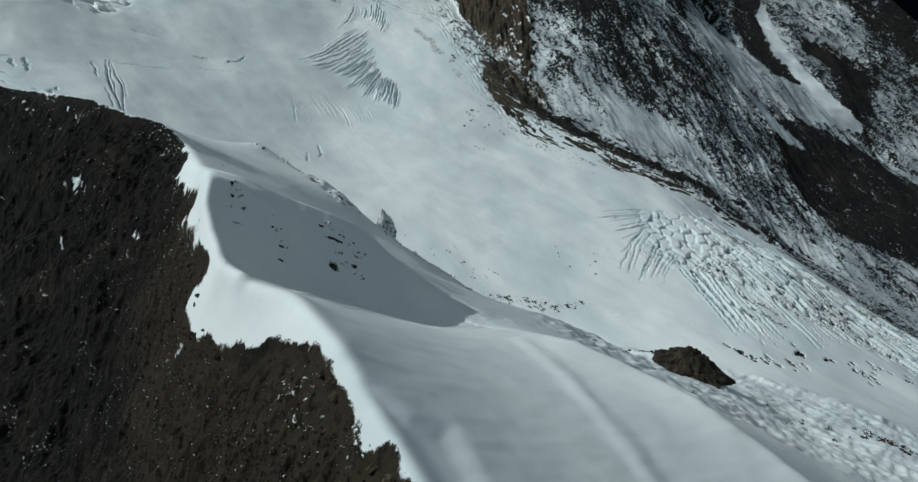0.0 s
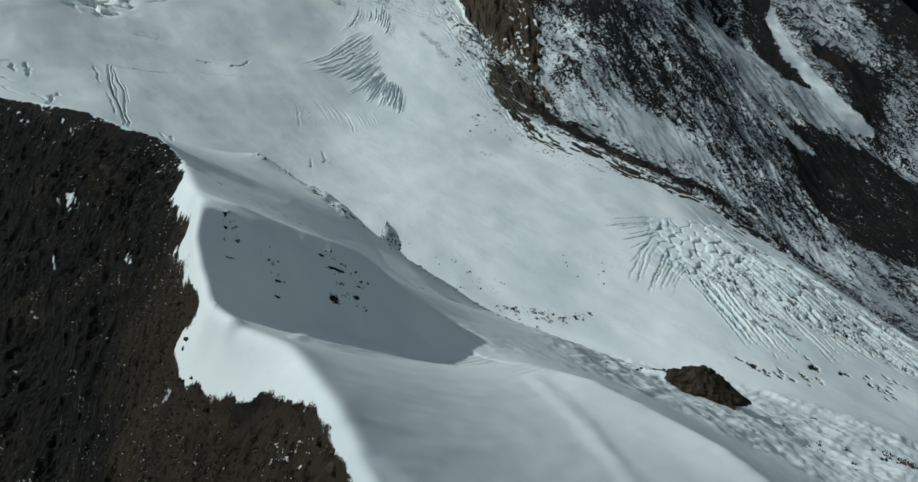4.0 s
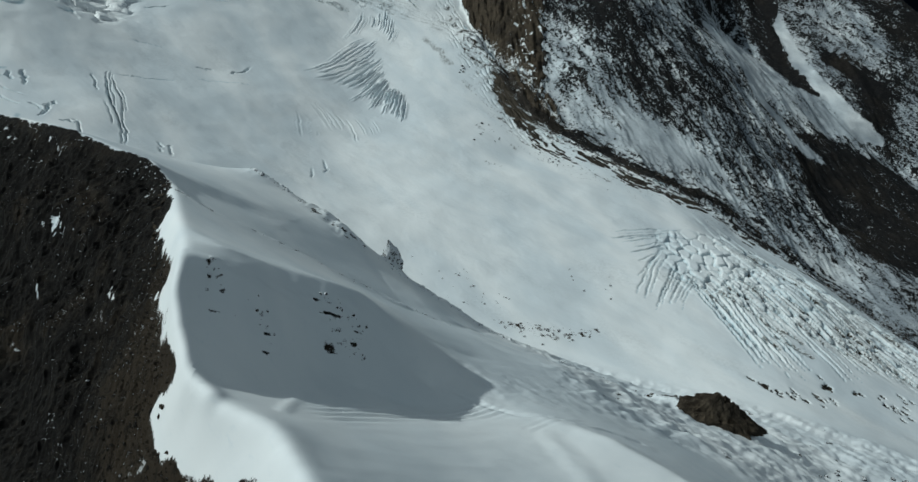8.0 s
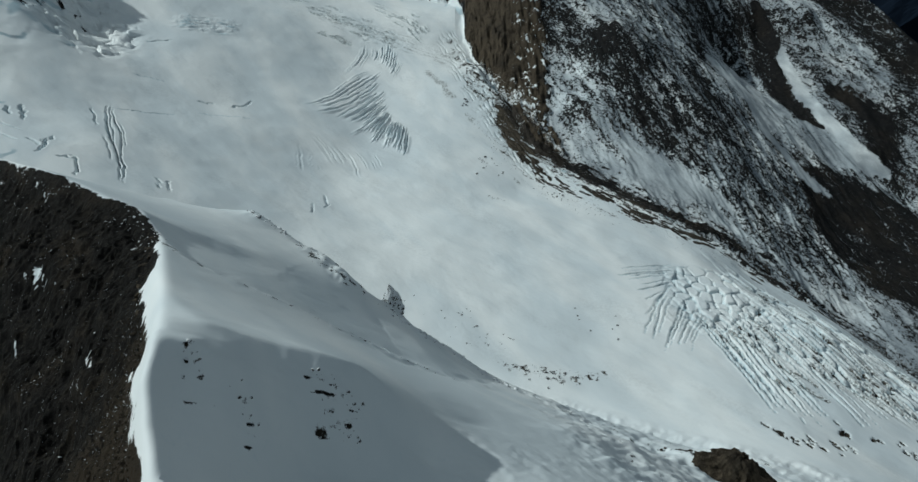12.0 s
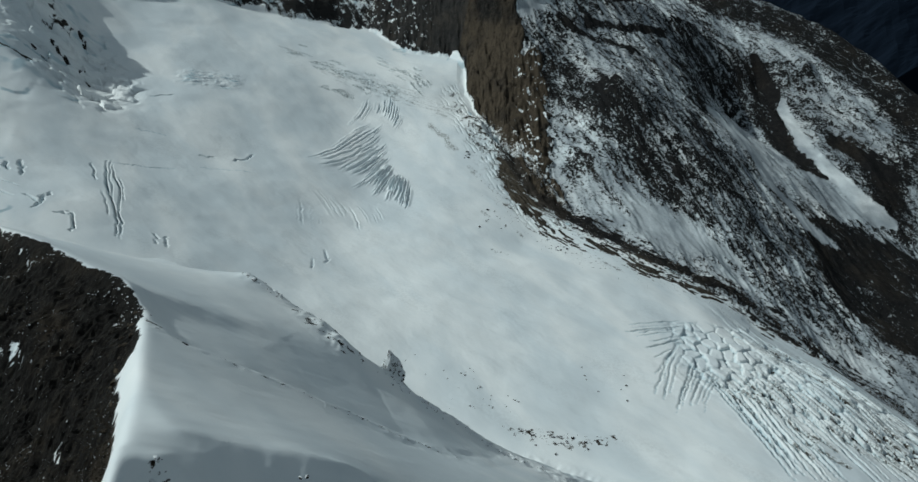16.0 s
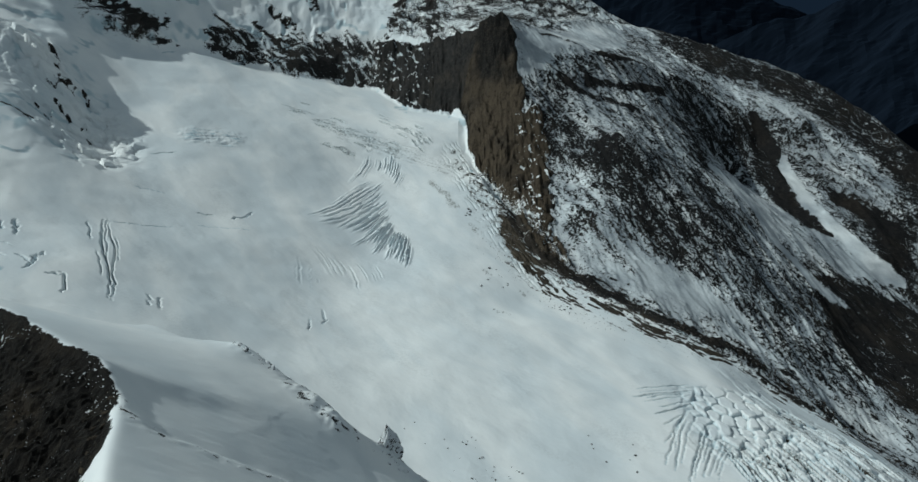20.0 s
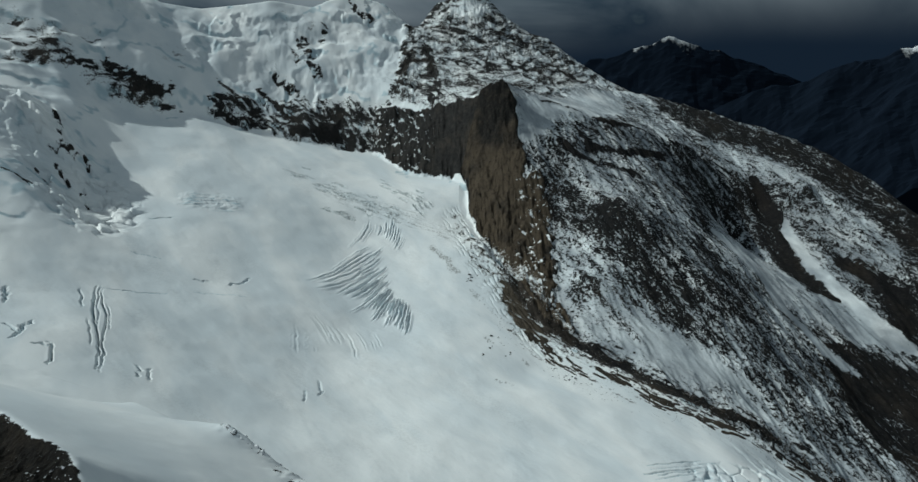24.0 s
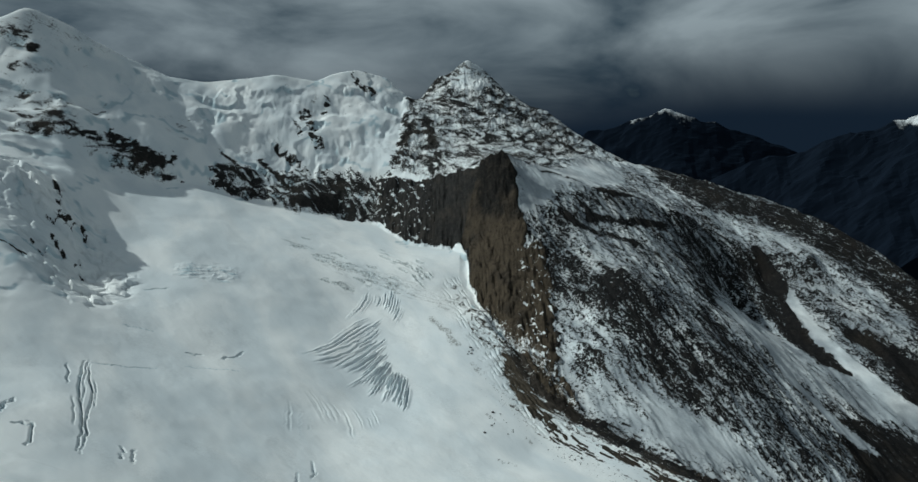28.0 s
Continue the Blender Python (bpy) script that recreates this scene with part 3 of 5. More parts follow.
MOUNTAIN = [(10, 2721), (-60, 2640), (-28, 2560), (-27, 2451), (33, 2306), (122, 2137), (190, 1930), (330, 1790), (640, 1610), (860, 1510), (1060, 1340), (1300, 1100), (2200, 900), (2700, 2500), (1970, 2640), (1840, 2907), (1620, 3317), (1408, 3490), (905, 3690), (537, 3510), (290, 3124), (98, 2796)]

GX = spans([(-6000, -2400, 300, 60), (-2400, -1500, 40, 8), (-1500, -1080, 6, 4.5), (-1080, -930, 3.6, 3.0), (-930, -700, 2.2, 2.2), (-700, -330, 3.2, 2.6), (-330, -160, 2.0, 1.7), (-160, 90, 1.6, 1.6), (90, 200, 1.8, 2.8), (200, 1100, 2.9, 3.2), (1100, 1900, 5, 8), (1900, 2700, 10, 40), (2700, 6000, 60, 300)])
GY = spans([(-5000, -800, 300, 60), (-800, 60, 40, 4), (60, 130, 2.2, 1.6), (130, 420, 1.5, 1.6), (420, 600, 1.8, 2.6), (600, 1050, 2.6, 3.0), (1050, 1280, 2.7, 2.6), (1280, 1640, 2.1, 2.1), (1640, 1900, 2.7, 2.8), (1900, 2400, 2.6, 3.4), (2400, 2950, 3.6, 4.6), (2950, 4050, 5, 7), (4050, 4600, 20, 60), (4600, 6500, 60, 300)])
gx, gy = (q.astype(np.float32) for q in np.meshgrid(GX, GY))
gz = ground(gx, gy)
slope_y, slope_x = np.gradient(gz, GY, GX)
steep = np.hypot(slope_x, slope_y)

busy = (gx > -2450) & (gx < 2300) & (gy > -300) & (gy < 4450)
here[0] = busy
# ragged plan coordinates, so that no border runs straight
wx = gx + 22 * fbm(gx / 70, gy / 70, 4, 11, 0.6)
wy = gy + 22 * fbm(gx / 70, gy / 70, 4, 12, 0.6)
nx = gx + 4 * fbm(gx / 26, gy / 26, 3, 13, 0.5)
ny = gy + 4 * fbm(gx / 26, gy / 26, 3, 14, 0.5)

ice_in = within(ICE, gx, gy)
ice_soft = spline(_ice, X0, Y0, STEP, gx, gy, False) * ((gx > X0) & (gx < X1) & (gy > Y0) & (gy < Y1))
right_in = within(MOUNTAIN, gx, gy) & ~ice_in
near_in = (gy < 1240) & (gx > -2400) & (gx < 1500) & ~ice_in & ~right_in
head_in = (gy >= 1240) & ~ice_in & ~right_in & (gx > -2450) & (gx < 1200) & (gy < 4400)

off_ice = ramp(ice_soft, 0.5, 0.12)
rock = np.zeros(gx.shape)
dirt_shade = np.zeros(gx.shape)
ice = np.zeros(gx.shape)
warm = np.zeros(gx.shape)
lift = np.zeros(gx.shape)

here[0] = near_in & busy
# -- the near ridge: a dark broken face, smooth wind-packed snow on its other side
frx = gx + 2.5 * fbm(gx / 20, gy / 20, 3, 13, 0.5)
fry = gy + 6 * fbm(gx / 24, gy / 24, 3, 14, 0.5)
face_in = np.where(near_in, soft_in(FACE_ROCK, frx, fry, 5), 0)
u, v = rotated(gx, gy, 24)
crag = ridged(gx / 52 + 0.4 * fbm(gx / 90, gy / 90, 2, 20), gy / 52, 4, 21, 0.55)
ledges = ridged(u / 120, v / 30, 4, 19, 0.5)
rubble = ridged(gx / 17, gy / 17, 3, 22, 0.62) - 0.3
edge_d = off_line(FACE_ROCK[2:31], frx, fry, 200)[0]
spur = ridged(gx / 105 + 0.5 * fbm(gx / 150, gy / 150, 2, 17), gy / 105, 3, 16, 0.5)
lift += face_in * (17.0 * spur * ramp(edge_d, 6, 90) + (10.0 * crag + 4.0 * ledges) * ramp(edge_d, 2, 40) + 5.0 * rubble * ramp(edge_d, 0, 14) - 2.0) * ramp(face_in, 0.5, 1.0)
warm = np.where(near_in, ramp(edge_d, 60, 12) * ramp(gy, 420, 330), warm)
warm = np.maximum(warm, np.where(near_in, ramp(gx, -230, -150) * ramp(gy, 275, 235), 0))
patch = fbm(u / 22, gz / 20, 5, 23, 0.7)
rock = np.where(near_in, face_in * (1.05 - 0.62 * ramp(patch, 0.20, 0.46) * ramp(crag, 0.5, -0.1)), rock)
for line, w in (([(-540, 752), (-529, 746), (-487, 704)], 9), ([(-424, 669), (-398, 637)], 8), ([(-358, 565), (-389, 568), (-341, 528)], 11), ([(-374, 508), (-359, 489)], 8), ([(-264, 437), (-242, 408)], 6)):
    rock = np.where(near_in, rock - 0.7 * ramp(off_line(line, nx, ny)[0], w, 1) * ramp(fbm(u / 8, gz / 8, 4, 87, 0.7), -0.02, 0.12), rock)
clear = np.where(near_in, 1 - face_in, 0) * off_ice
lift += clear * (2.4 * fbm(gx / 95, gy / 65, 4, 25) + 0.5 * fbm(u / 26, v / 7, 4, 26, 0.6))
rim_d, rim_t = off_line(SHARP["rim"], gx, gy)
below_rim = clear * ramp(rim_d, 34, 4) * ramp(rim_t, 0.03, 0.15) * ramp(steep, 0.55, 0.95)
lift += below_rim * (1.0 * ridged(gx / 17, gz / 40, 3, 27, 0.55) - 0.3)
sr_d, sr_t = off_line(SHARP["snow_ridge"], gx, gy)
lee = clear * ramp(sr_d, 64, 14) * ramp(sr_t, 0.47, 0.52)
spots = fbm(gx / 11, gy / 11, 5, 28, 0.7)
rock = np.maximum(rock, lee * (0.30 + 0.66 * spots + 0.10 * ramp(np.abs(sr_t - 0.55), 0.06, 0.0)))
lift += clear * ramp(sr_d, 40, 4) * ramp(sr_t, 0.47, 0.53) * (5.0 * ridged(gx / 26, gy / 26, 5, 29, 0.6) - 1.0)
cr_d, cr_t = off_line(SHARP["crease"], gx, gy)
lift += clear * ramp(cr_d, 26, 3) * ramp(cr_t, 0.3, 0.6) * 2.0 * ridged(gx / 24, gy / 24, 4, 18)
lip_d = off_line([(-140, 316), (-131, 292), (-123, 271), (-115, 254), (-100, 238)], gx, gy)[0]
lift += clear * 2.2 * ramp(lip_d, 7, 0.5)
# sastrugi in the hollow under the rim, and the snow seam beside it
hu, hv = rotated(gx, gy, 48)
drift = fbm(gx / 40, gy / 40, 2, 30)
for across, span, deep in (([(-60, 262), (-35, 300), (10, 331)], 17, 1.5), ([(32, 309), (50, 330), (72, 341)], 9, 0.8)):
    hollow_d, hollow_t = off_line(across, gx, gy)
    lift -= clear * deep * ramp(hollow_d, span, 3) * np.maximum(0, np.sin(hv * 1.1 + 2.6 * drift))
# the broken edge of the snow along the face
rock = np.where(near_in & (edge_d < 30), rock + 0.55 * ramp(edge_d, 26, 3) * fbm((gx - gy) / 24, gz / 17, 4, 90, 0.62), rock)
# rocks and ribs that come through the wall of the hollow
for line, w, much in (([(-126, 316), (-121, 313), (-119, 308)], 4, 0.30), ([(-121, 294), (-113, 299)], 4, 0.22), ([(-105, 312), (-100, 302), (-97, 288)], 3.5, 0.34), ([(-88, 349), (-80, 356), (-71, 366)], 5, 0.33), ([(-66, 360), (-66, 346), (-72, 338), (-79, 326)], 7, 0.34), ([(-82, 344), (-74, 348)], 7, 0.28)):
    spot = ramp(off_line(line, gx, gy)[0], w, w * 0.3)
    cut = fbm((gx - gy) / 5, gz / 11, 4, 91, 0.65)
    rock = np.maximum(rock, clear * spot * (much + 0.95 * cut))
    lift += clear * spot * 1.6 * cut
lift += clear * ramp(rim_d, 7, 1) * ramp(rim_t, 0.02, 0.1) * ramp(rim_t, 0.72, 0.6) * 1.7 * fbm(gx / 8, gy / 8, 3, 92, 0.6)
# the crease on the shoulder: a line of stones where the slope breaks
brk_d, brk_t = off_line([(-300, 585), (-262, 552), (-236, 520), (-212, 505), (-162, 528), (-114, 561), (-62, 578), (-20, 600)], frx, fry)
rock = np.maximum(rock, clear * ramp(brk_d, 16, 2) * (0.30 + 0.22 * ramp(brk_t, 0.35, 0.1) + 0.8 * fbm(gx / 6, gy / 6, 4, 93, 0.65)))
lift += clear * ramp(brk_d, 14, 1) * 1.4 * fbm(gx / 9, gy / 9, 4, 94, 0.6)
beyond = fry > np.interp(frx, [-300, -262, -236, -212, -162, -114, -62, -20], [585, 552, 520, 505, 528, 561, 578, 600])
lift -= clear * beyond * (frx > -300) * 7.0 * ramp(brk_d, 0, 20) * ramp(brk_d, 170, 45) * ramp(brk_t, 0.0, 0.12) * ramp(brk_t, 1.0, 0.85)
cap = clear * ramp(off_line([(-285, 834), (-252, 822), (-222, 806)], gx, gy)[0], 22, 5)
rock = np.maximum(rock, cap * (0.36 + 0.75 * fbm(gx / 8, gz / 8, 5, 104, 0.68)))
lift += cap * 2.5 * fbm(gx / 13, gy / 13, 4, 105, 0.6)
# wind scoop beside the cornice, the faint rib across the hollow, the low back of the flank, lumpy old snow
lift -= clear * 2.6 * ramp(soft_in([(-32, 165), (-18, 155), (-4, 160), (4, 142), (10, 116), (-2, 110), (-13, 138)], gx, gy, 7), 0.0, 1.0)
lift += clear * 1.0 * ramp(off_line([(-78, 302), (-81, 281), (-76, 243)], gx, gy)[0], 4, 0.5)
lift += clear * 1.2 * ramp(off_line([(40, 296), (48, 271), (63, 227), (76, 193), (92, 150)], frx, fry)[0], 11, 0)
lift += clear * 1.6 * ramp(off_line([(0, 372), (50, 396), (110, 430)], gx, gy)[0], 48, 14) * fbm(gx / 13, gy / 13, 4, 95, 0.6)
seam_d, seam_t = off_line([(-10, 350), (11, 335), (33, 328), (64, 328), (110, 345)], frx, fry)
lift += clear * (0.6 * ramp(seam_d, 13, 2) - 1.6 * ramp(seam_d, 3.5, 0.5))
low_w = clear * ramp(gx, 40, 120) * ramp(gy, 380, 460)
lift += low_w * (3.0 * ridged((gx + gy) / 70, (gx - gy) / 22, 4, 107, 0.6) + 9.0 * ridged(gx / 95, gy / 95, 4, 31, 0.5) - 3.0 + 2.6 * fbm(gx / 18, gy / 14, 4, 32, 0.62))
rock = np.maximum(rock, low_w * (0.20 + 0.66 * fbm(gx / 22, gy / 22, 5, 33, 0.62)))

here[0] = right_in & busy
# -- the mountain across the glacier: ribs down the fall line, snow in the grooves
u, v = rotated(gx, gy, 20)
u = u + 16 * fbm(gx / 230, gy / 230, 2, 40)
ribs = ridged(u / 80, v / 300, 5, 41, 0.62)
low_u, low_v = rotated(gx, gy, 28)
high_u, high_v = rotated(gx, gy, 52)
upper = ramp(gy, 2150, 2450)
streak = (1 - upper) * fbm(low_u / 24, low_v / 70, 5, 42, 0.64) + upper * fbm(high_u / 26, high_v / 48, 5, 42, 0.64)
dash = (1 - upper) * fbm(low_u / 8, low_v / 20, 2, 47, 0.6) + upper * fbm(high_u / 10, high_v / 18, 2, 47, 0.6)
bias = np.full(gx.shape, 0.425, np.float32)
bias += 0.13 * fbm(u / 120, v / 230, 3, 43)
for poly, d, w in ((SHADE_RIBS, 0.05, 40), (LEDGE, 0.05, 25), (EAST_RIDGE, 0.15, 26), (BROWN_SCARP, 0.25, 14), (SNOW_GULLY, -0.15, 16), (SNOWFIELD, -0.07, 30), (CLIFFS, 0.07, 40), (DARK_RIB, 0.20, 12), (SNOW_FAN, -0.32, 25), (SNOW_STRIP, -0.08, 25), (EAST_SCREE, 0.22, 35)):
    bias += d * soft_in(poly, wx, wy, w)
bias += 0.06 * ramp(gx, 900, 1250) * ramp(gy, 2150, 2450)
bias -= 0.30 * soft_in([(140, 2700), (298, 3000), (520, 3380), (690, 3480), (640, 3150), (430, 2790), (300, 2700), (215, 2560), (165, 2560)], wx, wy, 30)
for line, d, w in (([(256, 2832), (346, 2880), (433, 2851), (527, 2849), (663, 2950)], 0.55, 20), ([(423, 2639), (540, 2675), (741, 2841)], 0.25, 26), ([(300, 2600), (400, 2560), (560, 2560)], 0.2, 22),
                   ([(1197, 3007), (1243, 2858), (1205, 2649), (1225, 2441), (1285, 2408)], 0.6, 24), ([(865, 2485), (960, 2397), (994, 2190), (1077, 2082), (1158, 2023)], -0.45, 34), ([(1250, 2803), (1275, 2576), (1325, 2423), (1390, 2322), (1470, 2253)], -0.5, 34), ([(1410, 2592), (1480, 2516), (1550, 2451)], 0.3, 45)):
    bias += d * ramp(off_line(line, wx, wy)[0], w, w * 0.4)
rock_r = bias + 0.08 * ribs + 0.34 * streak + 0.14 * dash + 0.12 * ramp(steep, 0.35, 1.1)
lift += np.where(right_in, (15 * (ribs - 0.2) + 5.0 * streak + 2.0 * dash) * (0.25 + 0.75 * ramp(bias, 0.05, 0.42)), 0) * ramp(steep, 0.05, 0.3) * off_ice
rock = np.where(right_in, rock_r, rock)
tear_x, tear_y = wx + 30 * fbm(gx / 48, gy / 48, 3, 96, 0.6), wy + 30 * fbm(gx / 48, gy / 48, 3, 97, 0.6)
wall = np.where(ice_in, 0, soft_in(TOWER_WALL, np.where(gx > 40, tear_x, wx), np.where(gx > 40, tear_y, wy), 10))
here[0] = wall > 0.01
warm = np.maximum(warm, wall * ramp(gy, 2750, 2500))
# little brown on the scarp: its cloud shade is painted into the colour
warm = np.maximum(warm, np.where(right_in, 0.2 * soft_in(BROWN_SCARP, wx, wy, 20), 0))
wall_n = ridged(gx / 70, gy / 70, 6, 45, 0.6)
lift += wall * (16 * (wall_n - 0.1) + 13 * ridged(gx / 34, gz / 80, 4, 98, 0.6)) * off_ice
bits = fbm((gx + gz) / 30, gz / 17, 5, 46, 0.72)
rock = np.where(wall > 0.5, 0.95 - 0.66 * ramp(bits, 0.02, 0.30) * np.maximum(ramp(gy, 2540, 2400) * ramp(gx, 90, 170), ramp(gx, -60, -260)), rock)

here[0] = head_in & busy
# -- headwall and peaks: hanging ice and flutings, rock bands at the foot
qx = gx + 60 * fbm(gx / 150, gy / 150, 3, 49)
hu2, hv2 = rotated(qx, gy, 14)
flute = ridged(hu2 / 95, hv2 / 330, 5, 50, 0.6)
bulge = fbm(gx / 280, gy / 210, 3, 51, 0.36)
tread = gz / 150 + 1.3 * fbm(gx / 170, gy / 170, 4, 56, 0.55)
tread = tread - np.floor(tread)
terrace = (ramp(tread, 0.80, 1.0) - tread) * ramp(fbm(gx / 200, gy / 200, 2, 59), -0.25, 0.15)
strata = fbm(qx / 38 + gz / 60, gz / 17, 5, 52, 0.7)
layers = fbm(qx / 60 + gz / 70, gz / 20, 5, 79, 0.66)
wide = fbm(gx / 260, gz / 150, 3, 57)
pyramid = soft_in([(-345, 3560), (-290, 3840), (-200, 4050), (400, 4050), (900, 3720), (540, 3500), (298, 3120), (10, 2760), (-199, 2960), (-330, 3060)], wx, wy, 15)
serac_in = ramp(gx, -960, -1040) * ramp(gy, 2440, 2360) * ramp(gy, 1450, 1550)
rough = np.where(head_in, (3 * flute + 30 * bulge + 14 * fbm(gx / 110, gy / 90, 2, 84, 0.4) + 22 * terrace + 2.2 * ridged(qx / 60, gy / 110, 4, 48, 0.6)) * (1 - 0.7 * pyramid) * (1 - 0.7 * serac_in) + pyramid * 20 * ridged(gx / 70, gy / 70, 5, 58, 0.62), 0)
ridge_d = np.minimum(off_line(SHARP["peaks_right"], gx, gy)[0], off_line(SHARP["peaks_left"], gx, gy)[0])
lift += rough * off_ice * ramp(steep, 0.2, 0.6) * (0.35 + 0.65 * ramp(ridge_d, 10, 130))
ice = np.maximum(ice, np.where(head_in, 0.8 * ramp(tread, 0.76, 0.84) * ramp(tread, 1.0, 0.94) * ramp(fbm(gx / 120, gy / 120, 3, 86, 0.6), -0.08, 0.14) * (1 - pyramid), 0))
rock_h = 0.12 + 0.46 * strata + 0.36 * wide + 0.14 * ramp(steep, 0.6, 1.5)
rock_h += pyramid * (0.41 - 0.30 * wide + 0.42 * layers - 0.20 * strata) - 0.22 * soft_in([(-120, 3800), (-47, 4000), (60, 4000), (90, 3850), (0, 3780)], wx, wy, 30)
for line, d, w in (([(-1767, 2827), (-1701, 2864)], 0.5, 22), ([(-1674, 2685), (-1629, 2679)], 0.5, 18), ([(-1595, 2651), (-1532, 2646)], 0.5, 18), ([(-1548, 2721), (-1494, 2734), (-1448, 2786)], 0.62, 22), ([(-1485, 2626), (-1436, 2645), (-1414, 2683)], 0.6, 22), ([(-1439, 2810), (-1400, 2768)], 0.5, 14),
                   ([(-1375, 2732), (-1300, 2746), (-1231, 2753), (-1182, 2810)], 0.9, 30), ([(-1193, 2732), (-1140, 2761)], 0.6, 18), ([(-1063, 2957), (-1005, 2941), (-961, 2923)], 0.6, 18), ([(-904, 3003), (-853, 2989), (-811, 2961)], 0.6, 22), ([(-779, 3289), (-738, 3211), (-685, 3129)], 0.85, 44), ([(-800, 3230), (-770, 3160)], 0.6, 30), ([(-864, 3090), (-811, 3073), (-754, 3056)], 0.75, 26),
                   ([(-614, 3602), (-564, 3546), (-507, 3546)], 0.75, 36), ([(-692, 3395), (-693, 3323)], 0.75, 26), ([(-342, 3438), (-328, 3285), (-351, 3103), (-370, 3048)], 0.5, 34), ([(-230, 3431), (-193, 3259), (-168, 3009)], 0.4, 40), ([(-320, 3600), (-270, 3800), (-200, 3890), (-150, 3930)], 0.6, 34), ([(-186, 3686), (-66, 3647), (52, 3609)], 0.32, 30), ([(145, 3755), (266, 3734), (387, 3709)], 0.4, 34), ([(-89, 3334), (103, 3379), (302, 3442)], 0.32, 30), ([(373, 3578), (510, 3508), (646, 3462)], 0.35, 30),
                   ([(-1056, 2845), (-1000, 2839)], 0.5, 18), ([(-1810, 2873), (-1749, 2879)], 0.5, 20), ([(-1636, 2579), (-1586, 2597)], 0.5, 18), ([(-1740, 2760), (-1690, 2780)], 0.5, 16)):
    rock_h += d * ramp(off_line(line, wx, wy)[0], w, w * 0.0) * (0.64 + 1.7 * strata + 1.0 * layers)
rock_h += 0.10 * ramp(off_line([(-740, 3330), (-690, 3200), (-640, 3110)], wx, wy)[0], 70, 20) + 0.10 * ramp(off_line([(-400, 3560), (-380, 3350), (-350, 3150)], wx, wy)[0], 55, 15) + 0.34 * ramp(off_line([(-560, 3640), (-540, 3620)], wx, wy)[0], 40, 15)
band_in = soft_in(HEAD_BAND, wx, wy, 16)
rock_h += band_in * (0.40 + 0.62 * fbm((gx + gz) / 20, gz / 46, 4, 53, 0.65))
rock_h += soft_in(LEFT_BAND, wx, wy, 22) * (0.26 + 0.50 * fbm(gx / 30, gz / 26, 4, 54, 0.65))
rock_h += 0.12 * ramp(gx, -1450, -1560) * ramp(gy, 2300, 2500)
rock_h = rock_h * (1 - serac_in) + serac_in * (0.12 + 0.40 * strata * ramp(steep, 0.4, 1.0))
rock = np.where(head_in & (wall < 0.5), rock_h, rock)
for line, w in (([(-1259, 2034), (-1213, 2016)], 12), ([(-1270, 2150), (-1249, 2166), (-1240, 2202)], 34), ([(-1232, 2099), (-1198, 2074), (-1164, 2049)], 14), ([(-1265, 1911), (-1219, 1915), (-1181, 1945)], 12), ([(-1347, 2318), (-1276, 2216)], 14), ([(-1216, 2209), (-1181, 2166)], 12), ([(-1150, 2060), (-1110, 2010)], 12)):
    rock = np.maximum(rock, np.where(head_in, ramp(off_line(line, wx, wy)[0], w, 0) * (0.62 + 1.3 * strata + 0.6 * layers), 0))
ser_d, ser_t = off_line(SHARP["serac"], gx, gy)
here[0] = (ser_d < 170) & busy & ~near_in
blocks1, blocks2, tone = cells(qx / 42, gy / 30, 55)
lift += np.where(here[0], (30 * (tone - 0.5) - 12 * ramp(blocks2 - blocks1, 0.12, 0.0) + 6 * fbm(gx / 16, gy / 16, 4, 108, 0.6)) * ramp(ser_d, 170, 50) * ramp(gx, -960, -1020) + 3 * ramp(ser_d, 170, 60) * fbm(gx / 40, gy / 40, 4, 59, 0.55), 0)

here[0] = (ice_soft > 0.01) & busy
# -- the glacier: swells, crevasse fans, broken ice, debris off the wall
fu, fv0 = rotated(gx, gy, -42)
lift += ice_soft * (9.0 * fbm(gx / 250, gy / 170, 3, 60) + 1.1 * fbm(fu / 60, fv0 / 38, 5, 61, 0.6) + 0.5 * fbm(fu / 26, fv0 / 14, 3, 102, 0.6) * ramp(fbm(gx / 160, gy / 160, 2, 103), -0.1, 0.4))
# faint grey flow streaks painted on the snow, standing in for cloud shadow
dirt_shade = np.maximum(dirt_shade, 0.10 * ice_soft * ramp(fbm(fu / 240, fv0 / 80, 5, 81, 0.55), 0.0, 0.4))


def slits(phase, width, strength):
    """Open cracks where the phase passes whole numbers."""
    d = np.abs(phase - np.round(phase))
    return ramp(d, width, width * 0.25) * strength


chance = random.Random(31)


def evenly(line, n):
    """A line of points laid out anew in n even steps."""
    p = np.array(line, float)
    run = np.concatenate([[0], np.cumsum(np.hypot(*np.diff(p, axis=0).T))])
    at = np.linspace(0, run[-1], n)
    return np.stack([np.interp(at, run, p[:, 0]), np.interp(at, run, p[:, 1])], 1)


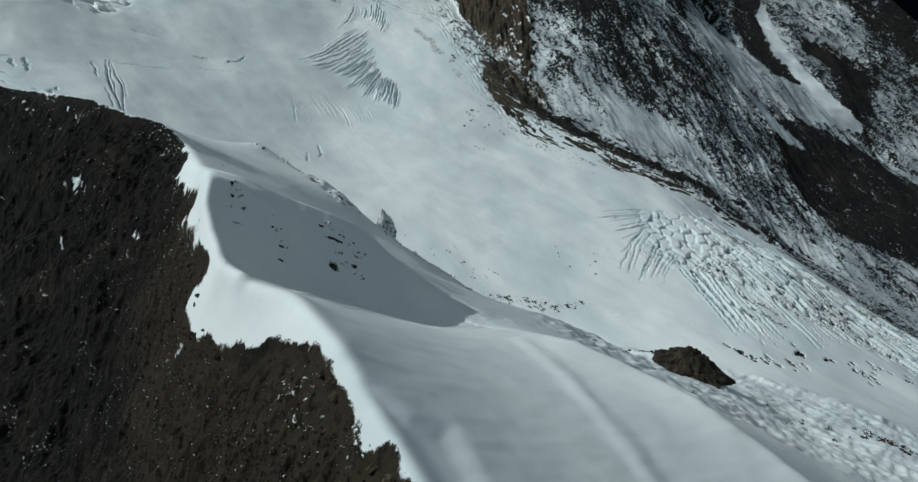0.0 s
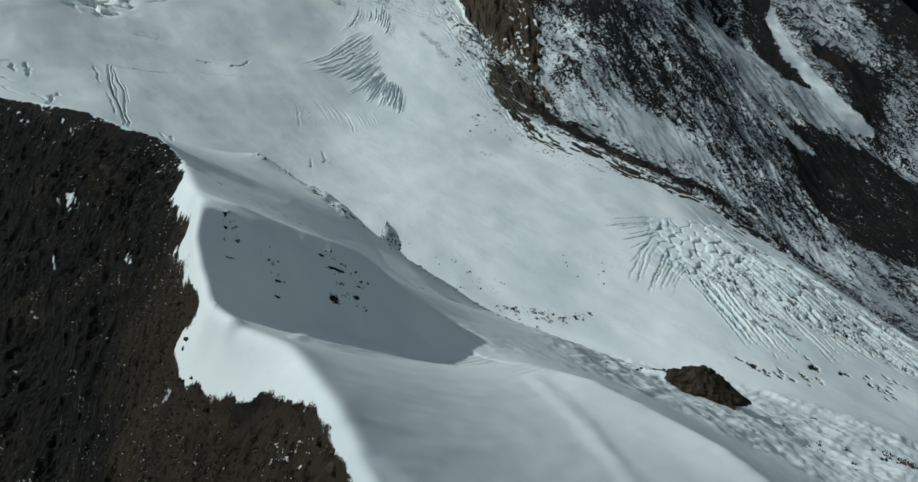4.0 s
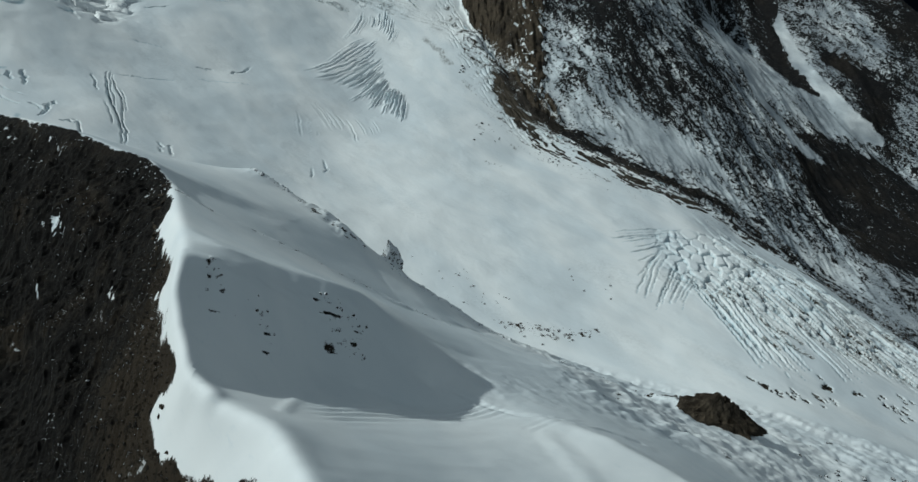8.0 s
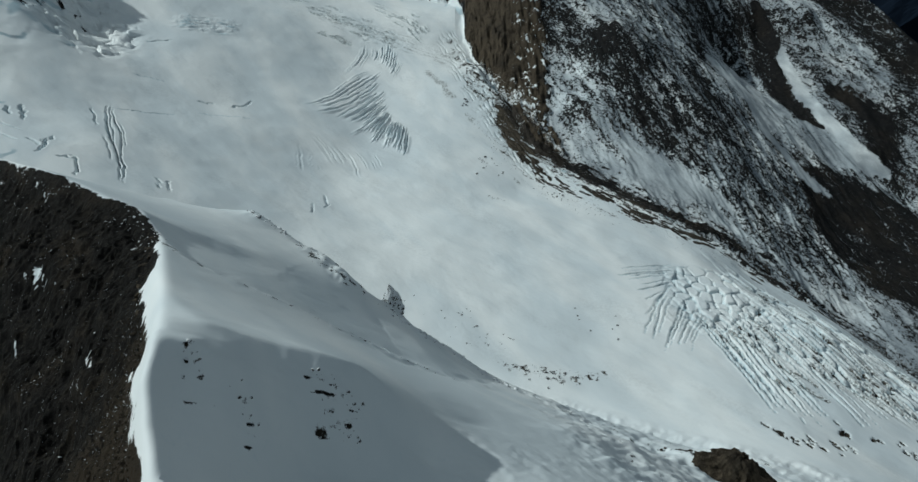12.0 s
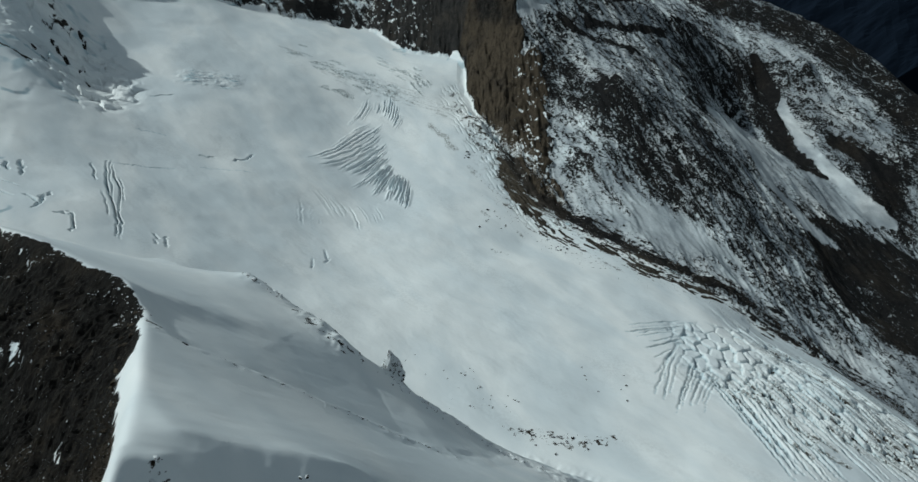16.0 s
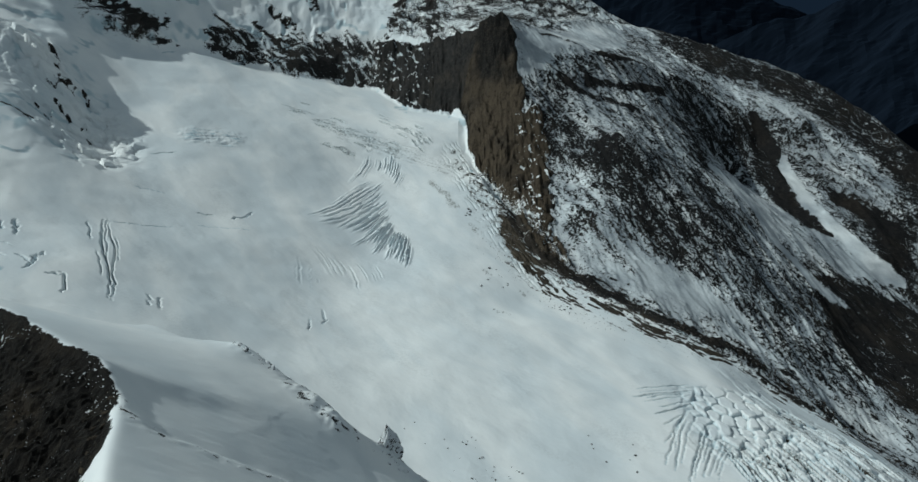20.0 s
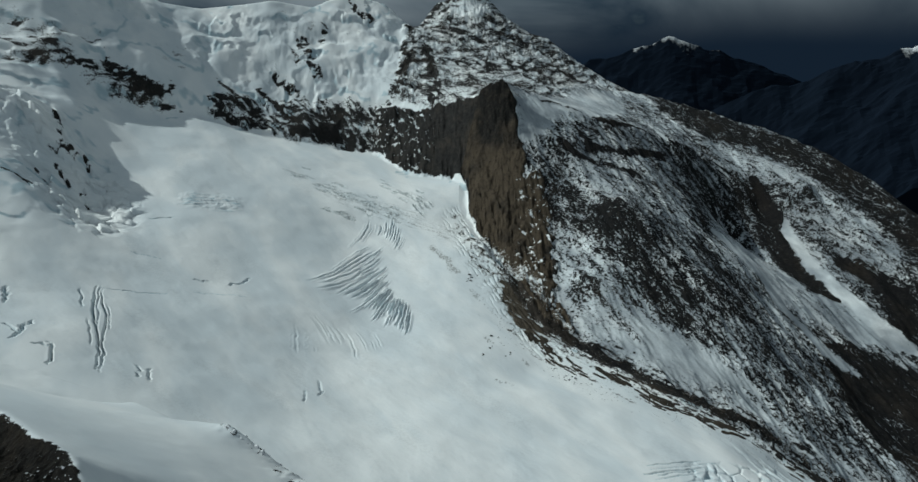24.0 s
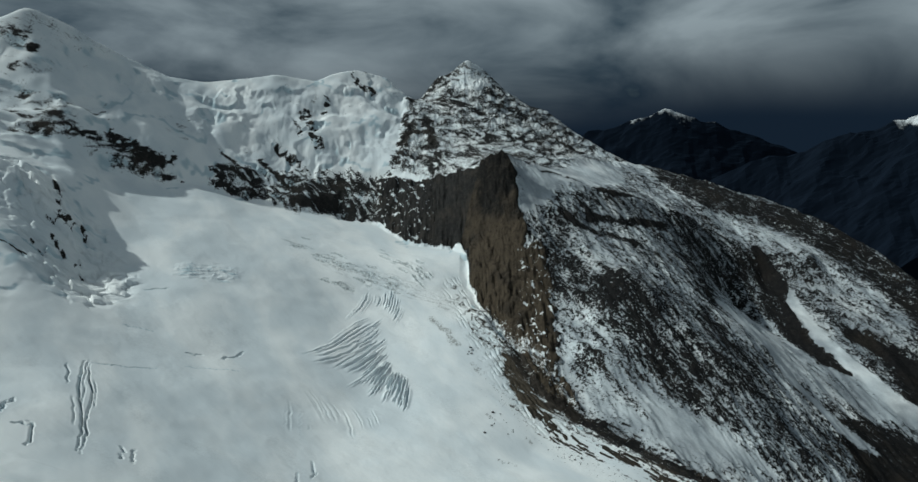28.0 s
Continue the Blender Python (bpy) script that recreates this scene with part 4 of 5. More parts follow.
def cleft(line, wide, deep, blue=0.6, crest=0.0, soil=0.0, dark_fill=0.0):
    """One open crack along a line, narrowing to both ends, with a raised lip beside it."""
    global ice, lift, dirt_shade, rock
    line = [tuple(q) for q in line]
    w = window(line, wide * 4 + 16)
    dist, along = off_line(line, nx, ny, wide * 4 + 14)
    dist, along = dist[w], along[w]
    ends = ramp(np.minimum(along, 1 - along), -0.02, 0.22)
    half = wide * (0.35 + 0.65 * ends)
    cut = ramp(dist, half, half * 0.15) * (0.3 + 0.7 * ends) * ice_in[w]
    lift[w] += (crest * ramp(dist, wide * 3.2, wide) * ends * ice_in[w] - deep * cut)
    ice[w] = np.maximum(ice[w], blue * ramp(dist, half, half * 0.4) * ice_in[w])
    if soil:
        dirt_shade[w] = np.maximum(dirt_shade[w], soil * ramp(dist, half * 1.3, half * 0.5) * ice_in[w])
    if dark_fill:
        rock[w] = np.maximum(rock[w], dark_fill * ramp(dist, half * 1.2, half * 0.4) * ice_in[w])


def family(guides, between, wide, deep, blue, crest=0.0, loose=0.3, skip=0.0):
    """Cracks that run between guide lines, each with a start, an end and a wander of its own."""
    lines = [evenly(g, 12) for g in guides]
    for a, b in zip(lines[:-1], lines[1:]):
        for k in range(between):
            if chance.random() < skip:
                continue
            f = (k + chance.uniform(-0.25, 0.25)) / between
            p = a * (1 - f) + b * f
            t0, t1 = loose * chance.random(), 1 - loose * chance.random()
            p = evenly(p[int(t0 * 8):max(int(t1 * 11), int(t0 * 8) + 2) + 1], 8)
            size = chance.uniform(0.6, 1.25)
            cleft(p, wide * size, deep * size, blue, crest)


# upper fan: the ice breaks over a step, the cracks sweep round to the west
family([[(-318, 2262), (-386, 2170), (-436, 2052), (-474, 1990), (-528, 1950)], [(-278, 2200), (-346, 2070), (-400, 1967), (-446, 1902)], [(-256, 2130), (-315, 1998), (-358, 1915), (-396, 1865)], [(-256, 2030), (-278, 1946), (-307, 1880), (-330, 1845)], [(-231, 1994), (-245, 1920), (-257, 1842)], [(-212, 1971), (-216, 1899), (-229, 1815)], [(-182, 1943), (-182, 1855), (-184, 1759)]], 6, 3.3, 7.0, 0.36, 3.0, 0.45)
family([[(-312, 2160), (-372, 2080), (-430, 1985), (-500, 1938)], [(-262, 2040), (-300, 1950), (-350, 1880)], [(-205, 1960), (-212, 1890), (-216, 1800)]], 6, 5.0, 5.0, 0.2, 3.5, 0.4, 0.3)
family([[(-372, 2373), (-378, 2306), (-398, 2244), (-415, 2173)], [(-323, 2379), (-320, 2316), (-338, 2250)], [(-276, 2373), (-278, 2284), (-290, 2240)], [(-225, 2275), (-252, 2205)]], 5, 3.0, 5.5, 0.4, 1.8, 0.5, 0.2)
# fine cracks below it, towards the basin
family([[(-470, 1830), (-420, 1770), (-370, 1690), (-350, 1630)], [(-400, 1810), (-353, 1741), (-314, 1639)], [(-330, 1800), (-291, 1733), (-262, 1640)], [(-262, 1790), (-235, 1718), (-215, 1630)]], 6, 2.6, 2.0, 0.08, 0.8, 0.6, 0.4)
family([[(-520, 1700), (-494, 1643), (-480, 1600)], [(-449, 1744), (-430, 1660), (-413, 1591)], [(-392, 1680), (-372, 1620), (-362, 1585)]], 5, 2.4, 2.4, 0.10, 0.7, 0.6, 0.3)
for line in ([(-379, 1479), (-373, 1432)], [(-365, 1536), (-350, 1487)], [(-345, 1500), (-352, 1470)]):
    cleft(evenly(line, 6), 2.6, 4.0, 0.5)
# lower fan: long cracks bending out of the broken ice over the roll of the bed
apart = fbm(gx / 70, gy / 70, 3, 65)
rad = np.hypot(gx - 470, gy - 1385)
family([[(520, 1440), (402, 1392), (310, 1362)], [(505, 1388), (409, 1349), (318, 1318)], [(459, 1327), (385, 1258), (322, 1218)], [(440, 1310), (405, 1250), (366, 1148), (345, 1088)], [(480, 1290), (448, 1233), (405, 1143), (372, 1075)], [(500, 1264), (478, 1215), (430, 1136), (405, 1080)], [(520, 1210), (470, 1150), (440, 1085)]], 4, 1.9, 5.5, 0.85, 0.4, 0.35, 0.15)
# long straight cracks that run down to the edge of the ice
family([[(470, 1212), (520, 1070), (543, 905)], [(533, 1213), (560, 1040), (586, 880)], [(587, 1221), (630, 1057), (678, 900)], [(674, 1236), (735, 1115), (779, 930)], [(790, 1270), (880, 1130), (930, 950)]], 5, 3.2, 8.5, 0.85, 1.4, 0.3)
for line, w in (([(540, 1172), (602, 1109), (630, 1055)], 7), ([(570, 1046), (602, 1006)], 6), ([(614, 1040), (665, 998)], 8), ([(636, 1075), (668, 1040)], 6), ([(690, 1110), (730, 1060)], 6), ([(760, 1078), (815, 1012)], 8), ([(500, 1180), (540, 1100)], 5), ([(850, 1080), (905, 1010)], 8)):
    far = off_line(line, nx, ny, 40)[0]
    dirt_shade = np.maximum(dirt_shade, 1.2 * ramp(far, w * 1.5, w * 0.5) * ice_in)
    lift -= 2.5 * ramp(far, w, w * 0.3) * ice_in
    rock = np.maximum(rock, ramp(far, w * 1.3, w * 0.4) * ice_in * (0.44 + 0.5 * fbm(gx / 10, gy / 10, 4, 106, 0.65)))
# dark teeth where the cracks end: short cuts coloured dark inside
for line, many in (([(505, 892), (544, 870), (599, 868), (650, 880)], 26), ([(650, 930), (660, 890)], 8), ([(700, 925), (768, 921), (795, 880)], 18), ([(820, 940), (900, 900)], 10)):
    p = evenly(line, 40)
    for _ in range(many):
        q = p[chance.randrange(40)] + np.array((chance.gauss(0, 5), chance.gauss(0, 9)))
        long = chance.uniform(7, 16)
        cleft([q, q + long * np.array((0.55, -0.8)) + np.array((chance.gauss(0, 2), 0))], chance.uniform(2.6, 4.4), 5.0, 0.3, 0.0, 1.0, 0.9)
# ice broken into blocks at the head of the fan
here[0] = within([(440, 1400), (500, 1440), (640, 1450), (660, 1340), (740, 1262), (595, 1180), (500, 1170), (430, 1200), (420, 1306)], gx, gy)
head = np.where(here[0], soft_in([(464, 1398), (634, 1437), (629, 1327), (699, 1252), (595, 1198), (500, 1183), (452, 1220), (445, 1306)], gx, gy, 22), 0)
b1, b2, tone = cells(gx / 27 + 0.5 * apart, gy / 34 + 0.5 * apart, 99)
lift += head * (9 * (tone - 0.5) - 7.5 * ramp(b2 - b1, 0.16, 0.02) + 1.0 * fbm(gx / 11, gy / 11, 3, 67, 0.6))
ice = np.maximum(ice, 0.75 * head * ramp(b2 - b1, 0.15, 0.03))
here[0] = (ice_soft > 0.01) & busy
# broken blocks, strung out down the valley
zone = ramp(off_line([(560, 1330), (720, 1270), (900, 1180), (1120, 1030), (1300, 900)], gx, gy)[0], 230, 130) * ice_in * ramp(rad, 130, 220)
u, v = rotated(gx, gy, 31)
here[0] = zone > 0.01
b1, b2, tone = cells(u / 15 + 0.5 * apart, v / 62 + 0.6 * apart, 66)
gap = zone * ramp(b2 - b1, 0.20, 0.03)
lift += zone * (8 * (tone - 0.5) - 7.0 * gap + 1.6 * fbm(gx / 12, gy / 12, 3, 67, 0.6))
ice = np.maximum(ice, 0.75 * zone * gap)
bands = ramp(fbm(u / 14, v / 150, 4, 68, 0.62), 0.0, 0.2)
dirt_shade = np.maximum(dirt_shade, 0.95 * zone * bands)
rock = np.maximum(rock, zone * (0.38 * bands + 0.32 * gap + 0.30 * fbm(u / 7, v / 26, 3, 85, 0.6)))
here[0] = (ice_soft > 0.01) & busy
# strained ice along the upper rock corner
zone2 = ramp(off_line([(-40, 2420), (20, 2220), (110, 2020), (200, 1850)], gx, gy)[0], 95, 30) * ramp(ice_soft, 0.3, 0.6)
u, v = rotated(gx, gy, -62)
sl = v / 15 + 0.9 * fbm(gx / 50, gy / 50, 3, 69)
lift -= 5.0 * slits(sl, 0.2, 1.0) * zone2 * ramp(fbm(gx / 45, gy / 45, 2, 70), -0.2, 0.1)
debris = fbm(gx / 26, gy / 34, 5, 71, 0.66)
dirt_shade = np.maximum(dirt_shade, 0.9 * zone2 * ramp(debris, -0.05, 0.2))
rock = np.maximum(rock, zone2 * (0.38 + 0.6 * debris))
up1 = ramp(off_line([(-500, 2470), (-400, 2440), (-230, 2390), (-100, 2330)], wx, wy)[0], 60, 15) * ice_in
u, v = rotated(gx, gy, -20)
lift += up1 * 2.5 * ridged(u / 60, v / 9, 3, 72)
dirt_shade = np.maximum(dirt_shade, 0.85 * up1 * ramp(fbm(u / 70, v / 9, 4, 73, 0.6), -0.05, 0.3))
dirt_shade = np.maximum(dirt_shade, 0.8 * ramp(off_line([(-146, 2248), (-66, 2127)], wx, wy)[0], 16, 6))
up2 = ramp(off_line([(-890, 2190), (-790, 2230)], wx, wy)[0], 60, 15) * ice_in
u, v = rotated(gx, gy, 24)
lift += up2 * 7.0 * ridged(u / 70, v / 15, 4, 88, 0.6)
ice = np.maximum(ice, 0.8 * up2 * ramp(fbm(u / 50, v / 10, 3, 89, 0.6), 0.05, 0.3))
for line, many, wide in (([(-590, 2500), (-439, 2460), (-331, 2420), (-210, 2380)], 34, 26), ([(-540, 2368), (-440, 2352)], 8, 8), ([(-380, 2600), (-236, 2515), (-160, 2420)], 26, 24), ([(-700, 2560), (-500, 2540)], 10, 20)):
    p = evenly(line, 60)
    for _ in range(many):
        k = chance.randrange(4, 52)
        q, way = p[k] + np.array((chance.gauss(0, wide), chance.gauss(0, wide))), p[k + 4] - p[k - 4]
        way = way / np.hypot(*way) * chance.uniform(18, 60)
        cleft(evenly([q, q + way * 0.5 + np.array((0, chance.gauss(0, 4))), q + way], 5), chance.uniform(3.5, 8.0), 3.5, 0.2, 1.2, chance.uniform(0.6, 1.0))
for line, w in (([(-146, 2244), (-107, 2183), (-74, 2122)], 13), ([(-14, 2036), (8, 2004)], 12), ([(30, 1828), (48, 1812)], 8), ([(112, 1755), (132, 1738)], 9), ([(40, 1648), (90, 1635)], 6)):
    dirt_shade = np.maximum(dirt_shade, 0.95 * ramp(off_line(line, wx, wy)[0], w, w * 0.3) * ramp(fbm(gx / 9, gy / 22, 4, 100, 0.6), -0.15, 0.1))
# single crevasses of the western basin
for crack, wide, deep in (
    ([(-889, 1620), (-856, 1541), (-824, 1486), (-792, 1436), (-764, 1384), (-739, 1342), (-721, 1300)], 5.0, 15),
    ([(-876, 1617), (-845, 1559), (-812, 1507), (-780, 1442), (-765, 1401), (-738, 1360), (-714, 1297)], 4.5, 13),
    ([(-908, 1591), (-862, 1508)], 4.5, 9), ([(-903, 1412), (-884, 1355), (-886, 1315)], 9, 13), ([(-930, 1372), (-880, 1340)], 6, 10),
    ([(-832, 1340), (-807, 1316), (-782, 1252)], 6, 12), ([(-850, 1320), (-815, 1330)], 6, 9), ([(-679, 1370), (-656, 1318)], 4, 8), ([(-660, 1372), (-635, 1320)], 4, 8),
    ([(-741, 1797), (-705, 1816)], 5, 7), ([(-665, 1824), (-640, 1850), (-628, 1895)], 8, 9), ([(-880, 1622), (-837, 1644), (-761, 1695)], 3.5, 2.2), ([(-913, 1831), (-834, 1852)], 3.5, 2), ([(-720, 1735), (-600, 1790)], 3.5, 1.6),
    ([(-1040, 1490), (-1015, 1462)], 9, 12), ([(-1018, 1512), (-985, 1450)], 9, 12), ([(-1060, 1430), (-960, 1400)], 6, 7), ([(-1010, 1380), (-940, 1345)], 6, 8), ([(-960, 2050), (-900, 2080)], 5, 5)):
    p = evenly(crack, 10)
    p[1:-1] += np.array([[chance.gauss(0, 2.2), chance.gauss(0, 2.2)] for _ in range(8)])
    cleft(p, max(1.7, wide * 0.42), deep * 1.5, 1.0, 0.5)
    for _ in range(3 if deep > 12 else 0):
        k = chance.randrange(0, 5)
        q = p[k:k + 4] + np.array((chance.gauss(0, 12), chance.gauss(0, 7)))
        cleft(q, 1.6, deep * 0.5, 0.6, 0.4)
here[0] = busy & (gx > -200) & (gy > 850) & (gy < 2400)
# moraine under the wall, with its dark crest and stony apron
mor_d, mor_t = off_line(SMOOTH["moraine"], wx, wy)
stones = fbm(gx / 13, gy / 13, 4, 74, 0.65)
u, v = rotated(gx, gy, -36)
lines = fbm(u / 120, v / 12, 4, 75, 0.6)
band = ramp(mor_d, 125, 12) * ((gx > -20) & (gy > 900))
lift += band * (4.0 * lines + 2.0 * stones)
rock = np.where(band > 0.02, np.maximum(rock * (1 - 0.5 * band), 0.16 + 0.32 * band + 0.44 * lines + 0.26 * stones), rock)
wedge = soft_in([(60, 2165), (161, 2094), (223, 1980), (292, 1860), (246, 1843), (183, 1887), (125, 1900), (76, 1984)], wx, wy, 12)
rock = np.maximum(rock, wedge * (0.72 + 0.75 * fbm(u / 60, v / 10, 4, 101, 0.6)))
warm = np.maximum(warm, wedge)
for line, many, wide in (([(95, 1970), (149, 1897), (194, 1826), (236, 1763), (290, 1720)], 60, 14), ([(310, 1778), (369, 1712), (433, 1652), (505, 1632), (571, 1598), (655, 1592)], 90, 13), ([(655, 1592), (760, 1545), (880, 1490), (990, 1420)], 50, 18)):
    p = evenly(line, 60)
    for _ in range(many):
        k = chance.randrange(3, 55)
        q, way = p[k] + np.array((chance.gauss(0, wide), chance.gauss(0, wide))), p[k + 3] - p[k - 3]
        way = way / np.hypot(*way) * chance.uniform(8, 34)
        w = window([q, q + way], 30)
        far = off_line([q, q + way], nx, ny, 28)[0][w]
        size = chance.uniform(2.5, 6.0)
        rock[w] = np.maximum(rock[w], 0.95 * ramp(far, size * 1.3, size * 0.3))
        lift[w] += 1.4 * ramp(far, size * 1.3, 0)
crest = ramp(mor_d, 22, 9) * ramp(mor_t, 0.12, 0.2) * ramp(mor_t, 0.66, 0.5)
rock = np.maximum(rock, 0.95 * crest)
lift += 7 * ramp(mor_d, 24, 3) * ramp(mor_t, 0.1, 0.2) * ramp(mor_t, 0.8, 0.6)
apron = ramp(off_line([(60, 1950), (170, 1790), (330, 1660), (480, 1600), (640, 1560), (800, 1530), (970, 1480)], gx, gy)[0], 60, 10) * ice_soft
rock = np.maximum(rock, apron * (0.32 + 0.5 * lines + 0.36 * stones))
litter = ramp(off_line([(60, 1000), (130, 985), (190, 980), (250, 1010)], wx, wy)[0], 26, 8)
rock = np.maximum(rock, litter * (0.42 + 0.5 * stones))

gz = gz + lift


here[0] = None


def height(x, y):
    """The finished ground's height at a place."""
    i, j = np.clip(np.searchsorted(GX, x) - 1, 0, len(GX) - 2), np.clip(np.searchsorted(GY, y) - 1, 0, len(GY) - 2)
    u, v = (x - GX[i]) / (GX[i + 1] - GX[i]), (y - GY[j]) / (GY[j + 1] - GY[j])
    return (gz[j, i] * (1 - u) + gz[j, i + 1] * u) * (1 - v) + (gz[j + 1, i] * (1 - u) + gz[j + 1, i + 1] * u) * v


def sheet(name, mask, mat, smooth=True):
    """One piece of the ground as a mesh, with its fields."""
    n, m = gx.shape
    index = np.arange(n * m).reshape(n, m)
    quads = np.stack([index[:-1, :-1], index[:-1, 1:], index[1:, 1:], index[1:, :-1]], -1)[mask].reshape(-1, 4)
    used, inverse = np.unique(quads, return_inverse=True)
    me = bpy.data.meshes.new(name)
    me.vertices.add(len(used))
    me.vertices.foreach_set("co", np.stack([gx.ravel()[used], gy.ravel()[used], gz.ravel()[used]], -1).astype(np.float32).ravel())
    me.loops.add(len(quads) * 4)
    me.loops.foreach_set("vertex_index", inverse.astype(np.int32).ravel())
    me.polygons.add(len(quads))
    me.polygons.foreach_set("loop_start", np.arange(0, len(quads) * 4, 4, dtype=np.int32))
    me.polygons.foreach_set("use_smooth", np.full(len(quads), smooth))
    me.update()
    for key, field in (("rock", rock), ("dirt_shade", dirt_shade), ("ice", ice), ("warm", warm)):
        me.attributes.new(key, "FLOAT", "POINT").data.foreach_set("value", field.ravel()[used].astype(np.float32))
    me.materials.append(mat)
    return new(name, me)


mx, my = np.meshgrid(0.5 * (GX[1:] + GX[:-1]), 0.5 * (GY[1:] + GY[:-1]))
f_ice = inside(ICE, mx, my)
f_right = inside(MOUNTAIN, mx, my) & ~f_ice
f_near = (my < 1240) & (mx > -2400) & (mx < 1500) & (my > -800) & ~f_ice & ~f_right
f_peak = inside([(-330, 3400), (-335, 3684), (-250, 4300), (1200, 4300), (905, 3690), (537, 3510), (290, 3124), (98, 2796), (10, 2721), (-199, 2955), (-300, 3000)], mx, my) & ~f_right & ~f_ice
f_head = (my >= 1240) & ~f_ice & ~f_right & ~f_peak & (mx > -2450) & (mx < 1200) & (my < 4400)
f_rest = ~(f_ice | f_right | f_near | f_head | f_peak)
tagged(sheet("ground", f_rest, mat_valley), "dark bare valley ground far below the mountains", "ground", kind="structure")
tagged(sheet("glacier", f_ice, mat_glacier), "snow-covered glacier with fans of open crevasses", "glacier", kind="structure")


def range_of(name, label, pieces):
    """A mountain whose named pieces share their borders."""
    top = tagged(new(name), label, "mountain")
    for piece, mask, mat, note in pieces:
        ob = sheet(piece, mask, mat, piece != "rock_face")
        ob.parent = top
        if note:
            ob["label"] = note
    return top


f_face = inside(FACE_ROCK, mx, my) & f_near
f_rim = f_near & ~f_face & inside([(-116, 300), (-122, 345), (-80, 400), (20, 380), (0, 320), (-60, 270), (-110, 240)], mx, my)
f_back = f_near & ~f_face & ~f_rim & ((my > 520 - 0.25 * mx) & (mx < 300) | (mx < -700))
range_of("mountain_ridge", "dark brown rock ridge with wind-packed snow on one flank", (
    ("rock_face", f_face, mat_ridge, "dark broken rock face with few snow patches"),
    ("snow_hollow", f_rim, mat_ridge, "shaded snow hollow under a rocky rim"),
    ("snow_shoulder", f_back, mat_ridge, ""),
    ("snow_flank", f_near & ~f_face & ~f_rim & ~f_back, mat_ridge, "")))
f_wall = inside(TOWER_WALL, mx, my) & f_right
f_scarp = inside(BROWN_SCARP, mx, my) & f_right
f_gully = inside(SNOW_GULLY, mx, my) & f_right & ~f_scarp
range_of("mountain", "dark rocky mountainside, thin fresh snow and rock painted with cloud shade", (
    ("rock_wall", f_wall, mat_wall, "brown rock wall over the glacier"),
    ("scarp", f_scarp, mat_slope_shaded, "bare brown eroded scarp, painted dark with cloud shade"),
    ("snow_gully", f_gully, mat_slope_shaded, "smooth snow gully"),
    ("slope", f_right & ~f_wall & ~f_scarp & ~f_gully, mat_slope_shaded, "")))
f_band = (inside(HEAD_BAND, mx, my) | inside(TOWER_WALL, mx, my)) & f_head
f_serac = f_head & (mx < -950) & (my < 2440) & (my + 0.9 * mx < 1250)
range_of("snow_peak", "glaciated headwall with hanging snow and a dark rock band", (
    ("rock_band", f_band, mat_head, "dark rock band streaked with snow"),
    ("serac_block", f_serac, mat_head, "broken block of hanging glacier ice"),
    ("snow_wall", f_head & ~f_band & ~f_serac, mat_head, "")))
f_top = f_peak & (my > 3560)
range_of("rock_peak", "pointed rocky summit pyramid plastered with snow", (
    ("summit", f_top, mat_head, ""), ("lower_face", f_peak & ~f_top, mat_head, "")))


# ---- rocks that stand clear of the ground ----
def part(name, bm, material, parent=None, label=""):
    me = bpy.data.meshes.new(name)
    bm.to_mesh(me)
    bm.free()
    me.materials.append(material)
    ob = new(name, me)
    if parent is not None:
        ob.parent = parent
    if label:
        ob["label"] = label
    return ob


def crag_mesh(seed, size, levels=4, rough=0.35, peak=0.0):
    """A broken lump of rock, flattened below; peak draws its top to a point."""
    bm = bmesh.new()
    bmesh.ops.create_icosphere(bm, subdivisions=levels, radius=1.0)
    shift = Vector((seed * 3.7, seed * 1.9, seed * 5.3))
    for v in bm.verts:
        p = v.co.copy()
        k = 1 + rough * noise.fractal(p * 1.4 + shift, 1.0, 2.0, 4) + 0.5 * rough * (0.5 - abs(noise.noise(p * 3.1 + shift)))
        facet = 0.16 * noise.cell(p * 2.6 + shift)
        q = p * (k + facet * rough)
        if peak:
            s = max(0.08, 1 - peak * max(0.0, q.z)) if q.z > 0 else 1.0
            q.x, q.y = q.x * s, q.y * s
        if q.z < 0:
            q.z *= 0.55
        v.co = Vector((q.x * size[0], q.y * size[1], q.z * size[2]))
    for f in bm.faces:
        f.smooth = False
    return bm


def settle(x, y, sink=0.0):
    return float(height(np.array([x]), np.array([y]))[0]) - sink


pin = tagged(part("rock_pinnacle", crag_mesh(3, (16, 12, 34), 5, 0.42, 0.68), mat_pinnacle), "pointed grey rock pinnacle standing on the snow ridge", "rock")
pin.matrix_world = pose(-108, 793, settle(-108, 793, 3))
nun = tagged(part("rock_outcrop", crag_mesh(11, (48, 21, 34), 5, 0.5, 0.55), mat_outcrop), "bare brown rock outcrop breaking through the glacier edge", "rock")
nun.matrix_world = pose(296, 606, settle(296, 606, 2), 0, 8, -22)

boulders = [crag_mesh(20 + k, (1, 0.8, 0.7), 2, 0.5) for k in range(5)]
stock = []
for bm in boulders:
    me = bpy.data.meshes.new("boulder")
    bm.to_mesh(me)
    bm.free()
    me.materials.append(mat_boulder)
    stock.append(me)
rng = random.Random(7)


